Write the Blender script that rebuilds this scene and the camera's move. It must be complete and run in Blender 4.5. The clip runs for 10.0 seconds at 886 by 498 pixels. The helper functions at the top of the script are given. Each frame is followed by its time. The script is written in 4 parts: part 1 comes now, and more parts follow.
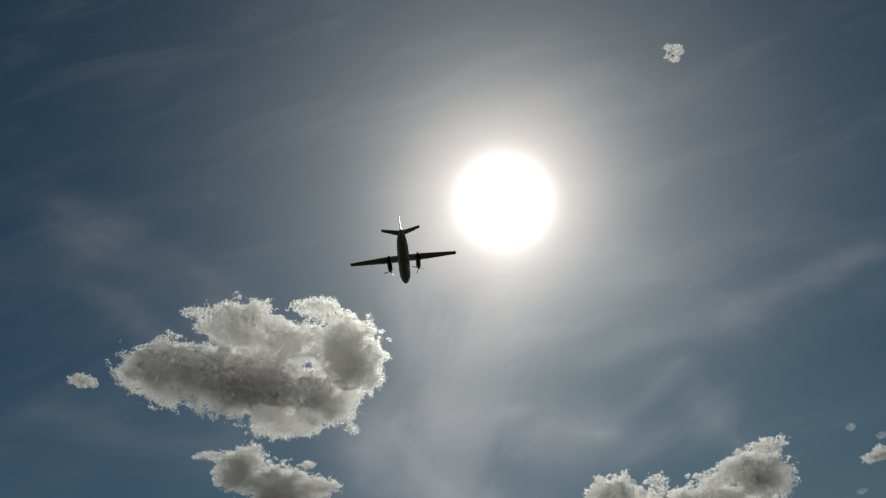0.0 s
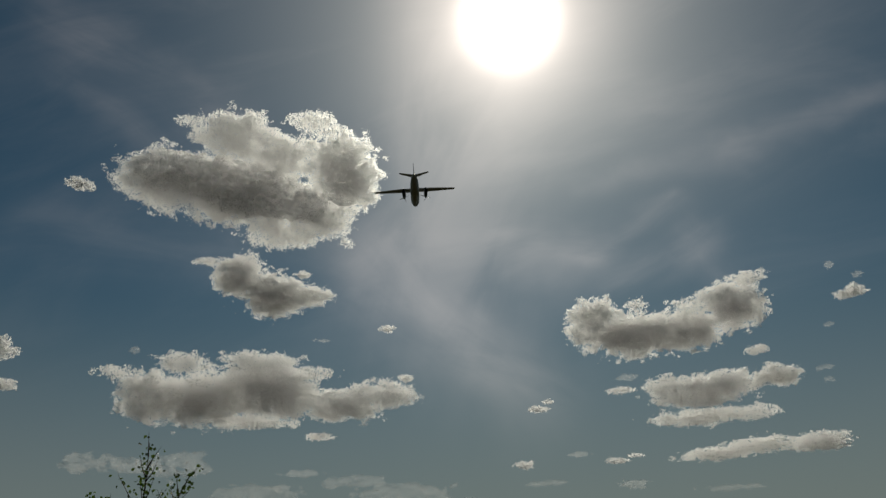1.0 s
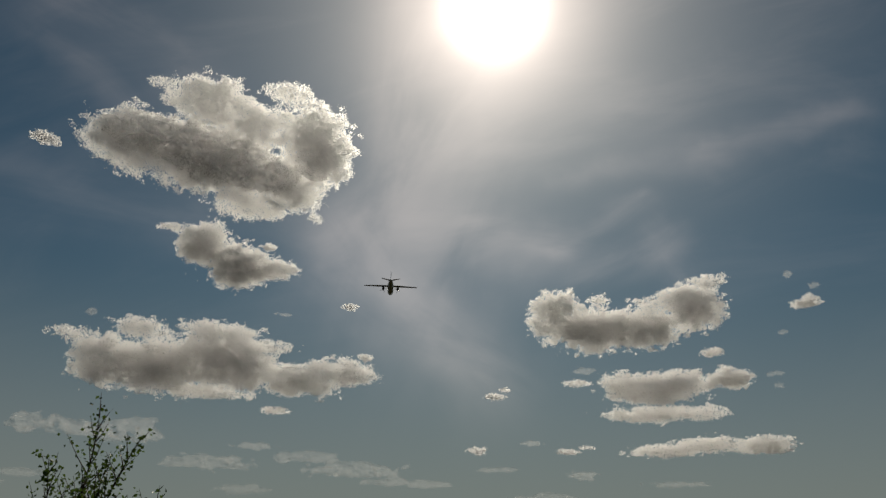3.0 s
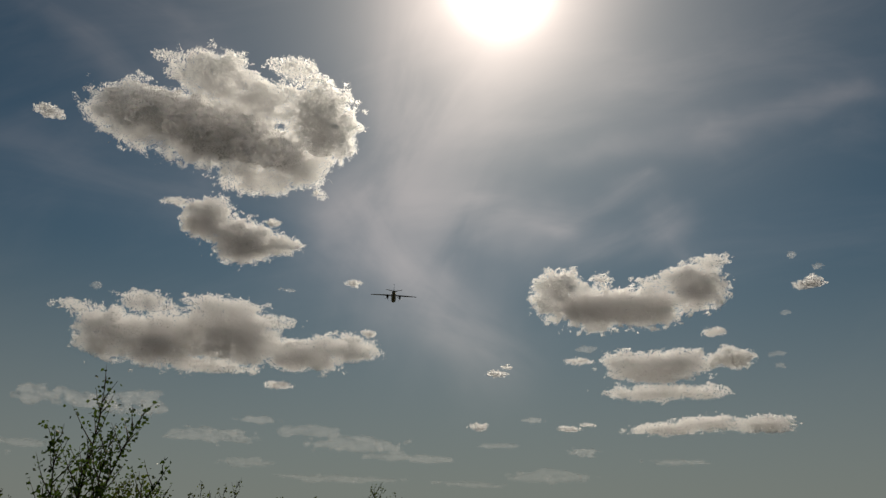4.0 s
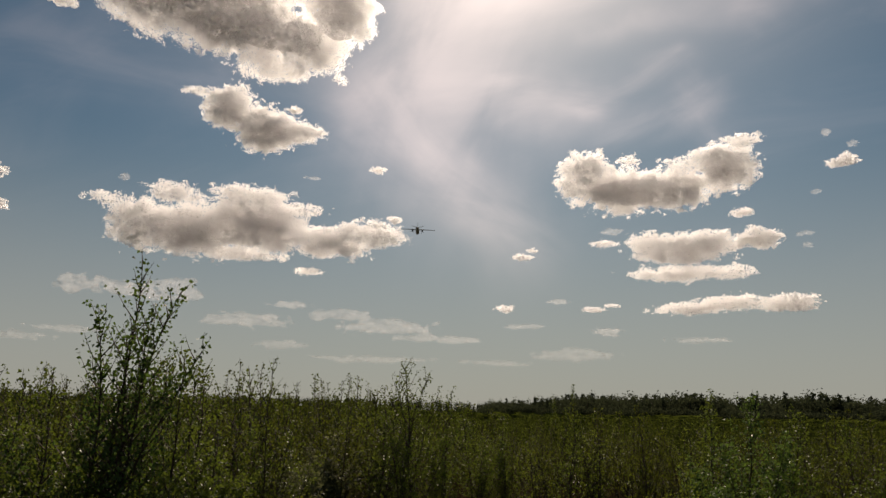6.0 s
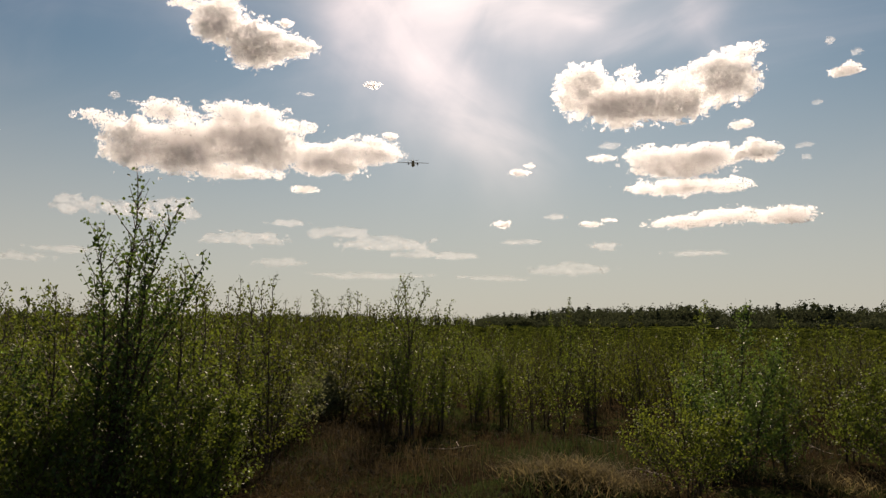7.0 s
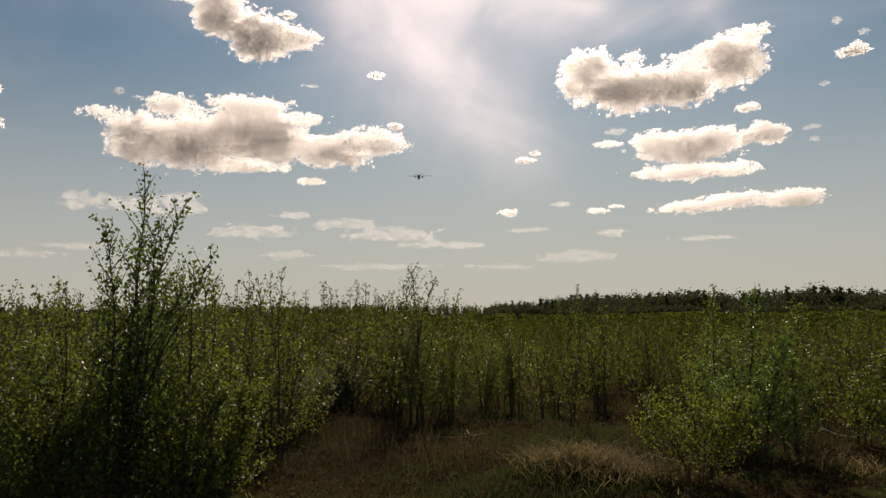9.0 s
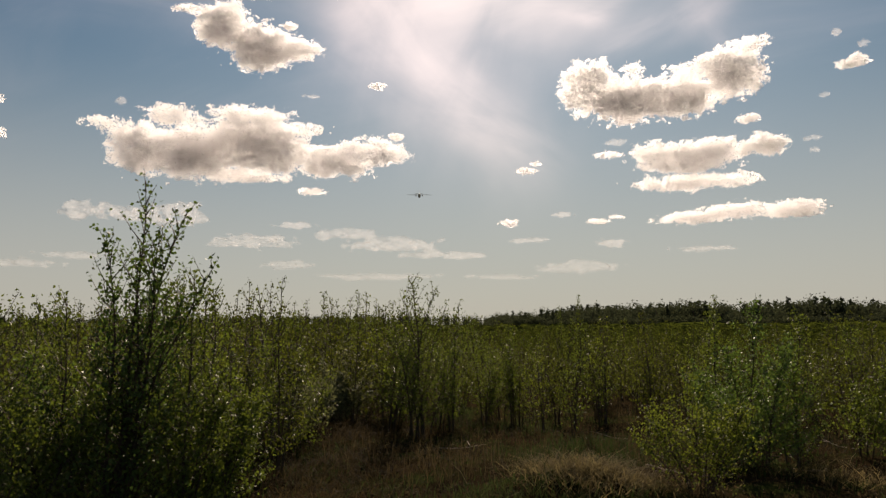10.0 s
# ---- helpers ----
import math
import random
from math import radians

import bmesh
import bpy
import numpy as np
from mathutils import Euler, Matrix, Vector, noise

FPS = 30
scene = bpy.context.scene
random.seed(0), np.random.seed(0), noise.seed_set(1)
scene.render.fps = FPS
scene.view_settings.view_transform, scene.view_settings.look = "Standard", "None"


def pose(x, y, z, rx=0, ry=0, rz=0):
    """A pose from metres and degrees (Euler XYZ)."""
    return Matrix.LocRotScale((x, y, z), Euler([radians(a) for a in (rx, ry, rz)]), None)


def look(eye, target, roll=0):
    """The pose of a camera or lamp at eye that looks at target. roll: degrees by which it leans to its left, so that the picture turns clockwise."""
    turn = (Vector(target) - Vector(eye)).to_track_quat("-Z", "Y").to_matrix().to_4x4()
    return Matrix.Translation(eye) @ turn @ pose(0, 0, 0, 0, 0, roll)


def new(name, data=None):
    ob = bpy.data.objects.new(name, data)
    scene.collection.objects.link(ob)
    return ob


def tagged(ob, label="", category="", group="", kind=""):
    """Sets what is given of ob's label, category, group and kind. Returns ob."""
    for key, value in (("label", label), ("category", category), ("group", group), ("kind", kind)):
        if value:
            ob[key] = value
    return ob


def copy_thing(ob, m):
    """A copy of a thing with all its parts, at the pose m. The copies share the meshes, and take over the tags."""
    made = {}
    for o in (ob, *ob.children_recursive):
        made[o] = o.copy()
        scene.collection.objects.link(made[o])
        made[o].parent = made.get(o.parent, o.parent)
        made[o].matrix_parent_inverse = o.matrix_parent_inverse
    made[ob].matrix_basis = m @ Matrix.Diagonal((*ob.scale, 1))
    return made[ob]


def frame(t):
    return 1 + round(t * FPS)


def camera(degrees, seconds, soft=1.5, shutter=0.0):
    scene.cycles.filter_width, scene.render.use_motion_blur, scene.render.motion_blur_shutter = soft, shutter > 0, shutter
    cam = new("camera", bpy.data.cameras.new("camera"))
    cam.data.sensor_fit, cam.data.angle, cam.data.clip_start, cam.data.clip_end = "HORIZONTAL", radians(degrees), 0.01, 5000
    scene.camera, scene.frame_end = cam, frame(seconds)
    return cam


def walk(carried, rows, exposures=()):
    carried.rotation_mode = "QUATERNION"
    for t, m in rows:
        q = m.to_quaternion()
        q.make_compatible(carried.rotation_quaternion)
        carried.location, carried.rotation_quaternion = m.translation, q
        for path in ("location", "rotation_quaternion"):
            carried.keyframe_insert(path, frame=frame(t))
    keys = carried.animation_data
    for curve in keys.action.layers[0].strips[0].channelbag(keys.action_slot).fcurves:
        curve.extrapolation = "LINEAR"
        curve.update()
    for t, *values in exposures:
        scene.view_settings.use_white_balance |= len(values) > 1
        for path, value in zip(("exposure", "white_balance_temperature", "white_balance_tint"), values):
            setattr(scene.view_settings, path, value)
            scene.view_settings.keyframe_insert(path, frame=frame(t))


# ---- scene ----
cam = camera(62.0, 10.0, soft=1.4)
EYE = 1.62
# seconds, turn to the left, tilt up, lean to the right (degrees), height over EYE
ROWS = [
    (0.0, 0.13, 38.14, 5.24, 0.12),
    (0.5, 2.26, 30.74, 2.13, 0.12),
    (1.0, 0.81, 24.34, 2.02, 0.11),
    (1.5, -0.41, 24.04, 1.45, 0.11),
    (2.0, -1.32, 23.21, 0.96, 0.11),
    (2.5, -1.87, 23.39, -0.19, 0.10),
    (4.0, -1.61, 21.27, -1.70, 0.09),
    (4.5, -1.59, 20.62, -1.48, 0.09),
    (5.0, -1.47, 20.30, -1.47, 0.08),
    (5.5, -0.04, 16.89, -1.67, 0.05),
    (7.0, -0.13, 5.86, -0.46, 0.0),
    (7.5, 0.0, 5.0, 0.0, 0.0),
    (8.0, 0.24, 4.88, 0.24, 0.0),
    (8.5, 0.35, 4.65, 0.11, 0.0),
    (9.0, 0.43, 5.04, 0.57, 0.0),
    (9.5, 0.47, 5.44, 0.97, 0.0),
    (10.0, 0.47, 5.84, 0.47, 0.0),
]
# seconds, stops, kelvin, tint
LIGHTNESS = [
    (0.0, -1.5, 7000, -2), (1.0, -1.45, 7300, -2), (2.5, -1.3, 7600, 1), (4.5, -1.27, 7800, 6),
    (5.5, -1.1, 8100, 10), (5.7, -0.85, 8200, 11), (6.8, 0.1, 8700, 16), (7.0, 0.14, 8700, 16), (7.5, 0.27, 8700, 16), (8.0, 0.1, 8700, 16), (8.5, 0.07, 8700, 16), (10.0, 0.02, 8700, 16),
]
walk(cam, [(t, pose(0, 0, EYE + up, 0, 0, yaw) @ pose(0, 0, 0, 90 + tilt) @ pose(0, 0, 0, 0, 0, -lean))
           for t, yaw, tilt, lean, up in ROWS], LIGHTNESS)

# ---- world and sun ----
SUN_AZ, SUN_EL = 6.5, 41.2          # degrees to the right of ahead (y), degrees up
TO_SUN = Vector((math.sin(radians(SUN_AZ)) * math.cos(radians(SUN_EL)),
                 math.cos(radians(SUN_AZ)) * math.cos(radians(SUN_EL)), math.sin(radians(SUN_EL))))
SKY, SUN = 0.063, 5.0

sun_data = bpy.data.lights.new("sun", "SUN")
sun_data.energy, sun_data.angle, sun_data.color = SUN, radians(0.53), (1.0, 0.95, 0.91)
sun_lamp = new("sun", sun_data)
sun_lamp.matrix_world = look(TO_SUN * 50, (0, 0, 0))


class Nodes:
    """A small helper to write node trees."""

    def __init__(self, tree):
        self.tree = tree
        tree.nodes.clear()

    def add(self, kind, **given):
        node = self.tree.nodes.new(kind)
        for key, value in given.items():
            if key == "op":
                node.operation = value
            elif key == "blend":
                node.blend_type = value
            elif key == "kind":
                node.noise_type = value
        return node

    def link(self, a, b):
        self.tree.links.new(a, b)

    def put(self, socket, value):
        if isinstance(value, bpy.types.NodeSocket):
            self.link(value, socket)
        else:
            socket.default_value = value

    def math(self, op, a, b=0.0, clamp=False):
        node = self.add("ShaderNodeMath", op=op)
        node.use_clamp = clamp
        self.put(node.inputs[0], a)
        self.put(node.inputs[1], b)
        return node.outputs[0]

    def vec(self, op, a, b):
        node = self.add("ShaderNodeVectorMath", op=op)
        self.put(node.inputs[0], a)
        self.put(node.inputs[1], b)
        return node.outputs["Value"] if op in ("DOT_PRODUCT", "LENGTH") else node.outputs[0]

    def noise(self, at, scale, detail=4.0, rough=0.55, distort=0.0):
        node = self.add("ShaderNodeTexNoise")
        if at is not None:
            self.put(node.inputs["Vector"], at)
        for key, value in (("Scale", scale), ("Detail", detail), ("Roughness", rough), ("Distortion", distort)):
            node.inputs[key].default_value = value
        return node.outputs["Fac"]

    def place(self, at, loc=(0, 0, 0), rot=(0, 0, 0), scale=(1, 1, 1)):
        node = self.add("ShaderNodeMapping")
        self.put(node.inputs["Vector"], at)
        node.inputs["Location"].default_value = loc
        node.inputs["Rotation"].default_value = [radians(a) for a in rot]
        node.inputs["Scale"].default_value = scale
        return node.outputs[0]

    def span(self, value, a, b, c=0.0, d=1.0, smooth=False):
        node = self.add("ShaderNodeMapRange")
        if smooth:
            node.interpolation_type = "SMOOTHSTEP"
        self.put(node.inputs[0], value)
        for k, v in enumerate((a, b, c, d)):
            node.inputs[k + 1].default_value = v
        return node.outputs[0]

    def mix(self, fac, a, b, blend="MIX"):
        node = self.add("ShaderNodeMix", blend=blend)
        node.data_type = "RGBA"
        self.put(node.inputs[0], fac)
        for k, value in ((6, a), (7, b)):
            self.put(node.inputs[k], (*value, 1) if isinstance(value, tuple) and len(value) == 3 else value)
        return node.outputs[2]

    def bump(self, height, strength, distance):
        node = self.add("ShaderNodeBump")
        node.inputs["Strength"].default_value, node.inputs["Distance"].default_value = strength, distance
        self.put(node.inputs["Height"], height)
        return node.outputs[0]


def make_world():
    world = bpy.data.worlds.new("sky")
    world.use_nodes = True
    scene.world = world
    n = Nodes(world.node_tree)
    out, ground = n.add("ShaderNodeOutputWorld"), n.add("ShaderNodeBackground")
    sky = n.add("ShaderNodeTexSky")
    sky.sky_type, sky.sun_disc = "NISHITA", False
    sky.sun_elevation, sky.sun_rotation = radians(SUN_EL), radians(SUN_AZ)
    sky.altitude, sky.air_density, sky.dust_density, sky.ozone_density = 100, 1.0, 0.6, 2.5
    way = n.add("ShaderNodeTexCoord").outputs["Generated"]
    near = n.math("MAXIMUM", n.vec("DOT_PRODUCT", way, tuple(TO_SUN)), 0.0)
    # aureole of the sun in thin high cloud, and its blinding middle
    broad = n.math("MULTIPLY", n.math("POWER", near, 9.0), 1.3)
    wide = n.math("MULTIPLY", n.math("POWER", near, 28.0), 8.0)
    middle = n.math("MULTIPLY", n.math("POWER", near, 150.0), 28.0)
    core = n.math("MULTIPLY", n.math("POWER", near, 1400.0), 250.0)
    glow = n.math("ADD", n.math("ADD", n.math("ADD", wide, broad), middle), core)
    # cirrus veils, in the plane that the sky straight ahead makes: across, up
    split = n.add("ShaderNodeSeparateXYZ")
    n.put(split.inputs[0], way)
    ahead = n.math("MAXIMUM", split.outputs[1], 0.05)
    across, up = n.math("DIVIDE", split.outputs[0], ahead), n.math("DIVIDE", split.outputs[2], ahead)
    plane = n.add("ShaderNodeCombineXYZ")
    n.put(plane.inputs[0], across)
    n.put(plane.inputs[1], up)
    flat = plane.outputs[0]
    bend_x = n.math("MULTIPLY", n.math("SUBTRACT", n.noise(n.place(flat, (3.1, 0.2, 0)), 5.0, 3.0, 0.55), 0.5), 0.11)
    bend_y = n.math("MULTIPLY", n.math("SUBTRACT", n.noise(n.place(flat, (0.3, 5.7, 0)), 5.0, 3.0, 0.55), 0.5), 0.11)
    bent_across, bent_up = n.math("ADD", across, bend_x), n.math("ADD", up, bend_y)

    def stroke(ax, ay, bx, by, wide_, turn, fine, share):
        """A brushed streak of ice cloud from a to b, its fibres along turn (degrees)."""
        ln = math.hypot(bx - ax, by - ay)
        ux, uy = (bx - ax) / ln, (by - ay) / ln
        dx, dy = n.math("SUBTRACT", bent_across, ax), n.math("SUBTRACT", bent_up, ay)
        along = n.math("ADD", n.math("MULTIPLY", dx, ux), n.math("MULTIPLY", dy, uy))
        aside = n.math("SUBTRACT", n.math("MULTIPLY", dx, -uy), n.math("MULTIPLY", dy, -ux))
        over = n.math("SUBTRACT", along, n.math("MINIMUM", n.math("MAXIMUM", along, 0.0), ln))
        q = n.math("ADD", n.math("POWER", n.math("DIVIDE", aside, wide_), 2.0), n.math("POWER", n.math("DIVIDE", over, wide_ * 1.5), 2.0))
        fall = n.math("POWER", 2.718, n.math("MULTIPLY", q, -1.0))
        fibre = n.noise(n.place(n.place(flat, rot=(0, 0, -turn)), (ax * 3, by * 3, 0), scale=(1.6, 4.2, 1)), fine, 5.0, 0.52, 0.8)
        return n.math("MULTIPLY", fall, n.span(fibre, 0.3, 0.7, share * 0.35, share * 1.3, True))

    veil = n.math("MULTIPLY", n.span(n.noise(n.place(n.place(flat, rot=(0, 0, -18)), (0.9, 0.4, 0), scale=(1.6, 4.5, 1)), 1.6, 6.0, 0.58, 0.6), 0.42, 0.8, 0.0, 0.3, True),
                  n.span(up, 0.12, 0.4, smooth=True))
    for given in ((0.03, 0.78, -0.01, 0.45, 0.115, 70, 1.6, 0.95), (-0.02, 0.45, 0.13, 0.43, 0.06, 10, 2.0, 0.6),
                  (-0.11, 0.42, 0.03, 0.27, 0.065, -40, 1.8, 0.85), (0.0, 0.3, 0.1, 0.24, 0.045, -30, 2.0, 0.7),
                  (0.18, 0.45, 0.33, 0.515, 0.018, 25, 3.0, 0.5), (0.1, 0.47, 0.2, 0.45, 0.03, 0, 3.0, 0.5),
                  (0.25, 0.4, 0.37, 0.455, 0.03, 30, 2.6, 0.5), (0.36, 0.45, 0.39, 0.4, 0.03, -50, 2.6, 0.4),
                  (0.22, 0.56, 0.44, 0.61, 0.028, 14, 2.4, 0.45), (0.44, 0.61, 0.7, 0.69, 0.03, 17, 2.4, 0.45),
                  (-0.7, 0.94, -0.36, 0.7, 0.045, -36, 2.0, 0.5), (-0.64, 0.82, -0.42, 0.62, 0.04, -40, 2.0, 0.4),
                  (-0.65, 0.5, -0.35, 0.47, 0.06, -8, 1.8, 0.45), (0.14, 0.62, 0.3, 0.68, 0.08, 15, 1.6, 0.4)):
        veil = n.math("ADD", veil, stroke(*given))
    lit = n.math("ADD", n.math("MULTIPLY", n.math("POWER", near, 9.0), 3.4), 2.0)
    cirrus = n.math("MULTIPLY", veil, lit)
    haze = n.math("ADD", glow, cirrus)
    scale = n.add("ShaderNodeVectorMath", op="SCALE")
    scale.inputs[0].default_value = (1.15, 0.96, 0.99)
    n.put(scale.inputs["Scale"], haze)
    level = n.math("SQRT", n.math("ADD", n.math("POWER", split.outputs[0], 2.0), n.math("POWER", split.outputs[1], 2.0)))
    low = n.span(n.math("DIVIDE", split.outputs[2], n.math("MAXIMUM", level, 0.02)), -0.02, 0.42, 0.85, 0.0, True)
    clear_sky = n.mix(low, n.mix(1.0, sky.outputs[0], (0.42, 0.72, 0.83), "MULTIPLY"), (6.8, 7.4, 8.1))
    total = n.vec("ADD", clear_sky, scale.outputs[0])
    n.put(ground.inputs["Color"], total)
    ground.inputs["Strength"].default_value = SKY
    n.link(ground.outputs[0], out.inputs[0])


make_world()


# ---- materials ----
def material(name):
    mat = bpy.data.materials.new(name)
    mat.use_nodes = True
    n = Nodes(mat.node_tree)
    return mat, n, n.add("ShaderNodeOutputMaterial")


def principled(n, colour, rough=0.6, metal=0.0, spec=0.5, normal=None):
    node = n.add("ShaderNodeBsdfPrincipled")
    n.put(node.inputs["Base Color"], (*colour, 1) if isinstance(colour, tuple) else colour)
    n.put(node.inputs["Roughness"], rough)
    node.inputs["Metallic"].default_value = metal
    node.inputs["Specular IOR Level"].default_value = spec
    if normal is not None:
        n.link(normal, node.inputs["Normal"])
    return node


def cloud_material(name, solid_share, onward_share, back_share):
    """Cloud droplets: most light is scattered onward, some back. Droplets have no facing,
    so the scattering is set along the sunlight more than along the surface."""
    mat, n, out = material(name)
    onward, ahead, back = n.add("ShaderNodeBsdfTranslucent"), n.add("ShaderNodeBsdfRefraction"), n.add("ShaderNodeBsdfDiffuse")
    for node in (onward, ahead, back):
        node.inputs["Color"].default_value = (0.985, 0.98, 0.985, 1)
    light = n.add("ShaderNodeCombineXYZ")
    for k in range(3):
        light.inputs[k].default_value = -TO_SUN[k]
    facing = n.add("ShaderNodeVectorMath", op="SCALE")
    n.link(n.add("ShaderNodeNewGeometry").outputs["Normal"], facing.inputs[0])
    facing.inputs["Scale"].default_value = 0.4
    mixed = n.vec("NORMALIZE", n.vec("ADD", light.outputs[0], facing.outputs[0]), (0, 0, 0))
    n.link(mixed, onward.inputs["Normal"])
    n.link(mixed, ahead.inputs["Normal"])
    ahead.inputs["Roughness"].default_value, ahead.inputs["IOR"].default_value = 1.0, 1.35
    forward, white, both = n.add("ShaderNodeMixShader"), n.add("ShaderNodeMixShader"), n.add("ShaderNodeMixShader")
    forward.inputs[0].default_value, white.inputs[0].default_value = onward_share, back_share
    n.link(onward.outputs[0], forward.inputs[1])
    n.link(ahead.outputs[0], forward.inputs[2])
    n.link(forward.outputs[0], white.inputs[1])
    n.link(back.outputs[0], white.inputs[2])
    if solid_share >= 1.0:
        n.link(white.outputs[0], out.inputs[0])
        return mat
    clear = n.add("ShaderNodeBsdfTransparent")
    at = n.add("ShaderNodeTexCoord").outputs["Object"]
    n.put(both.inputs[0], n.span(n.noise(at, 1.0 / 60.0, 4.0, 0.55), 0.3, 0.7, solid_share * 0.85, min(1.0, solid_share * 1.12)))
    n.link(clear.outputs[0], both.inputs[1])
    n.link(white.outputs[0], both.inputs[2])
    n.link(both.outputs[0], out.inputs[0])
    return mat


def leaf_material(name, dark, light, through_, share=0.5, gloss=0.55, shine=0.1):
    mat, n, out = material(name)
    each = n.add("ShaderNodeNewGeometry").outputs["Random Per Island"]
    whole = n.add("ShaderNodeObjectInfo").outputs["Random"]
    tone = n.mix(each, dark, light)
    tone = n.mix(n.math("MULTIPLY", whole, 0.5), tone, tuple(c * 0.7 for c in dark))
    face = principled(n, tone, gloss, 0.0, shine)
    back = n.add("ShaderNodeBsdfTranslucent")
    n.put(back.inputs[0], n.mix(each, through_, tuple(c * 1.5 for c in through_)))
    both = n.add("ShaderNodeMixShader")
    both.inputs[0].default_value = share
    n.link(face.outputs[0], both.inputs[1])
    n.link(back.outputs[0], both.inputs[2])
    n.link(both.outputs[0], out.inputs[0])
    return mat


def bark_material(name, dark, light):
    mat, n, out = material(name)
    at = n.add("ShaderNodeTexCoord").outputs["Object"]
    grain = n.noise(n.place(at, scale=(60, 60, 14)), 1.0, 4.0, 0.6)
    rough = n.noise(at, 6.0, 3.0)
    tone = n.mix(n.math("MULTIPLY", grain, rough), dark, light)
    body = principled(n, tone, 0.75, 0.0, 0.3, n.bump(grain, 0.4, 0.002))
    n.link(body.outputs[0], out.inputs[0])
    return mat


def ground_material():
    mat, n, out = material("meadow_soil")
    at = n.add("ShaderNodeTexCoord").outputs["Object"]
    big, fine = n.noise(at, 0.55, 4.0, 0.6), n.noise(at, 14.0, 6.0, 0.65)
    straw = n.noise(n.place(at, scale=(40, 9, 20)), 1.0, 5.0, 0.7, 1.2)
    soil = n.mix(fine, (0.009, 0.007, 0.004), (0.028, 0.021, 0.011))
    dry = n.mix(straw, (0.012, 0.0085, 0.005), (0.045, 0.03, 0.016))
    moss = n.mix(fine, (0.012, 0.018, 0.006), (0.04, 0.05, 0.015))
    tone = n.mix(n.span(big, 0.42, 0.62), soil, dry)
    tone = n.mix(n.span(n.noise(n.place(at, (7, 3, 0)), 0.8, 4.0), 0.48, 0.62), tone, moss)
    body = principled(n, tone, 1.0, 0.0, 0.0, n.bump(n.math("ADD", fine, straw), 0.8, 0.03))
    n.link(body.outputs[0], out.inputs[0])
    return mat


def blade_material(name, dark, light, share=0.35):
    return leaf_material(name, dark, light, tuple(c * 1.2 for c in light), share, 0.8, 0.05)


def paint_material(name, colour, rough, metal=0.0):
    mat, n, out = material(name)
    at = n.add("ShaderNodeTexCoord").outputs["Object"]
    dirt = n.noise(n.place(at, scale=(0.4, 2.2, 2.2)), 1.0, 6.0, 0.65)
    fine = n.noise(at, 9.0, 4.0)
    tone = n.mix(n.math("MULTIPLY", n.span(dirt, 0.4, 0.75), 0.6), colour, tuple(c * 0.45 for c in colour))
    body = principled(n, tone, n.span(fine, 0.2, 0.8, rough * 0.8, rough * 1.25), metal, 0.5)
    n.link(body.outputs[0], out.inputs[0])
    return mat


LEAF_BIRCH = leaf_material("birch_leaf", (0.05, 0.078, 0.018), (0.11, 0.145, 0.036), (0.1, 0.132, 0.018), 0.44, 0.45, 0.2)
LEAF_DEEP = leaf_material("deep_green_leaf", (0.05, 0.088, 0.026), (0.11, 0.16, 0.05), (0.085, 0.14, 0.025), 0.44, 0.42, 0.25)
LEAF_THICKET = leaf_material("young_birch_leaf", (0.034, 0.048, 0.012), (0.075, 0.09, 0.022), (0.078, 0.09, 0.012), 0.45, 0.5, 0.1)
LEAF_FAR = leaf_material("thicket_leaf", (0.024, 0.036, 0.01), (0.058, 0.073, 0.021), (0.056, 0.07, 0.012), 0.45, 0.9, 0.0)
LEAF_YELLOW = leaf_material("fresh_leaf", (0.05, 0.08, 0.014), (0.11, 0.14, 0.03), (0.12, 0.15, 0.02), 0.5, 0.45, 0.2)
LEAF_WILLOW = leaf_material("willow_leaf", (0.09, 0.105, 0.06), (0.2, 0.21, 0.13), (0.14, 0.15, 0.06), 0.4, 0.5, 0.2)
# distant forest: aerial haze is painted into these greyed, lifted greens
LEAF_WOOD_HAZED = leaf_material("hazed_forest_leaf", (0.036, 0.045, 0.03), (0.075, 0.088, 0.052), (0.05, 0.06, 0.03), 0.4, 0.9, 0.0)
NEEDLE_HAZED = leaf_material("hazed_needle", (0.03, 0.04, 0.026), (0.065, 0.075, 0.045), (0.03, 0.04, 0.02), 0.25, 0.9, 0.0)
PALE_BARK = bark_material("weathered_twig_bark", (0.12, 0.09, 0.065), (0.34, 0.27, 0.2))
BARK = bark_material("bark", (0.025, 0.017, 0.012), (0.13, 0.09, 0.06))
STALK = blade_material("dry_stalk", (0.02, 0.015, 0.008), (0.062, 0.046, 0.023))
STRAW = blade_material("straw", (0.03, 0.024, 0.011), (0.18, 0.142, 0.064))
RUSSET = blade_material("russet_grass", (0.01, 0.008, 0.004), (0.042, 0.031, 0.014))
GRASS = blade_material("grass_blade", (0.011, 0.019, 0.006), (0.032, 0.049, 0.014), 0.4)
SOIL = ground_material()
GREY_PAINT = paint_material("grey_aircraft_paint", (0.72, 0.71, 0.7), 0.4)
DARK_PAINT = paint_material("dark_engine_paint", (0.07, 0.072, 0.078), 0.38)
BLADE_METAL = paint_material("propeller_metal", (0.05, 0.05, 0.052), 0.35, 0.4)
GLASS_DARK = paint_material("cockpit_glass", (0.02, 0.025, 0.03), 0.08)


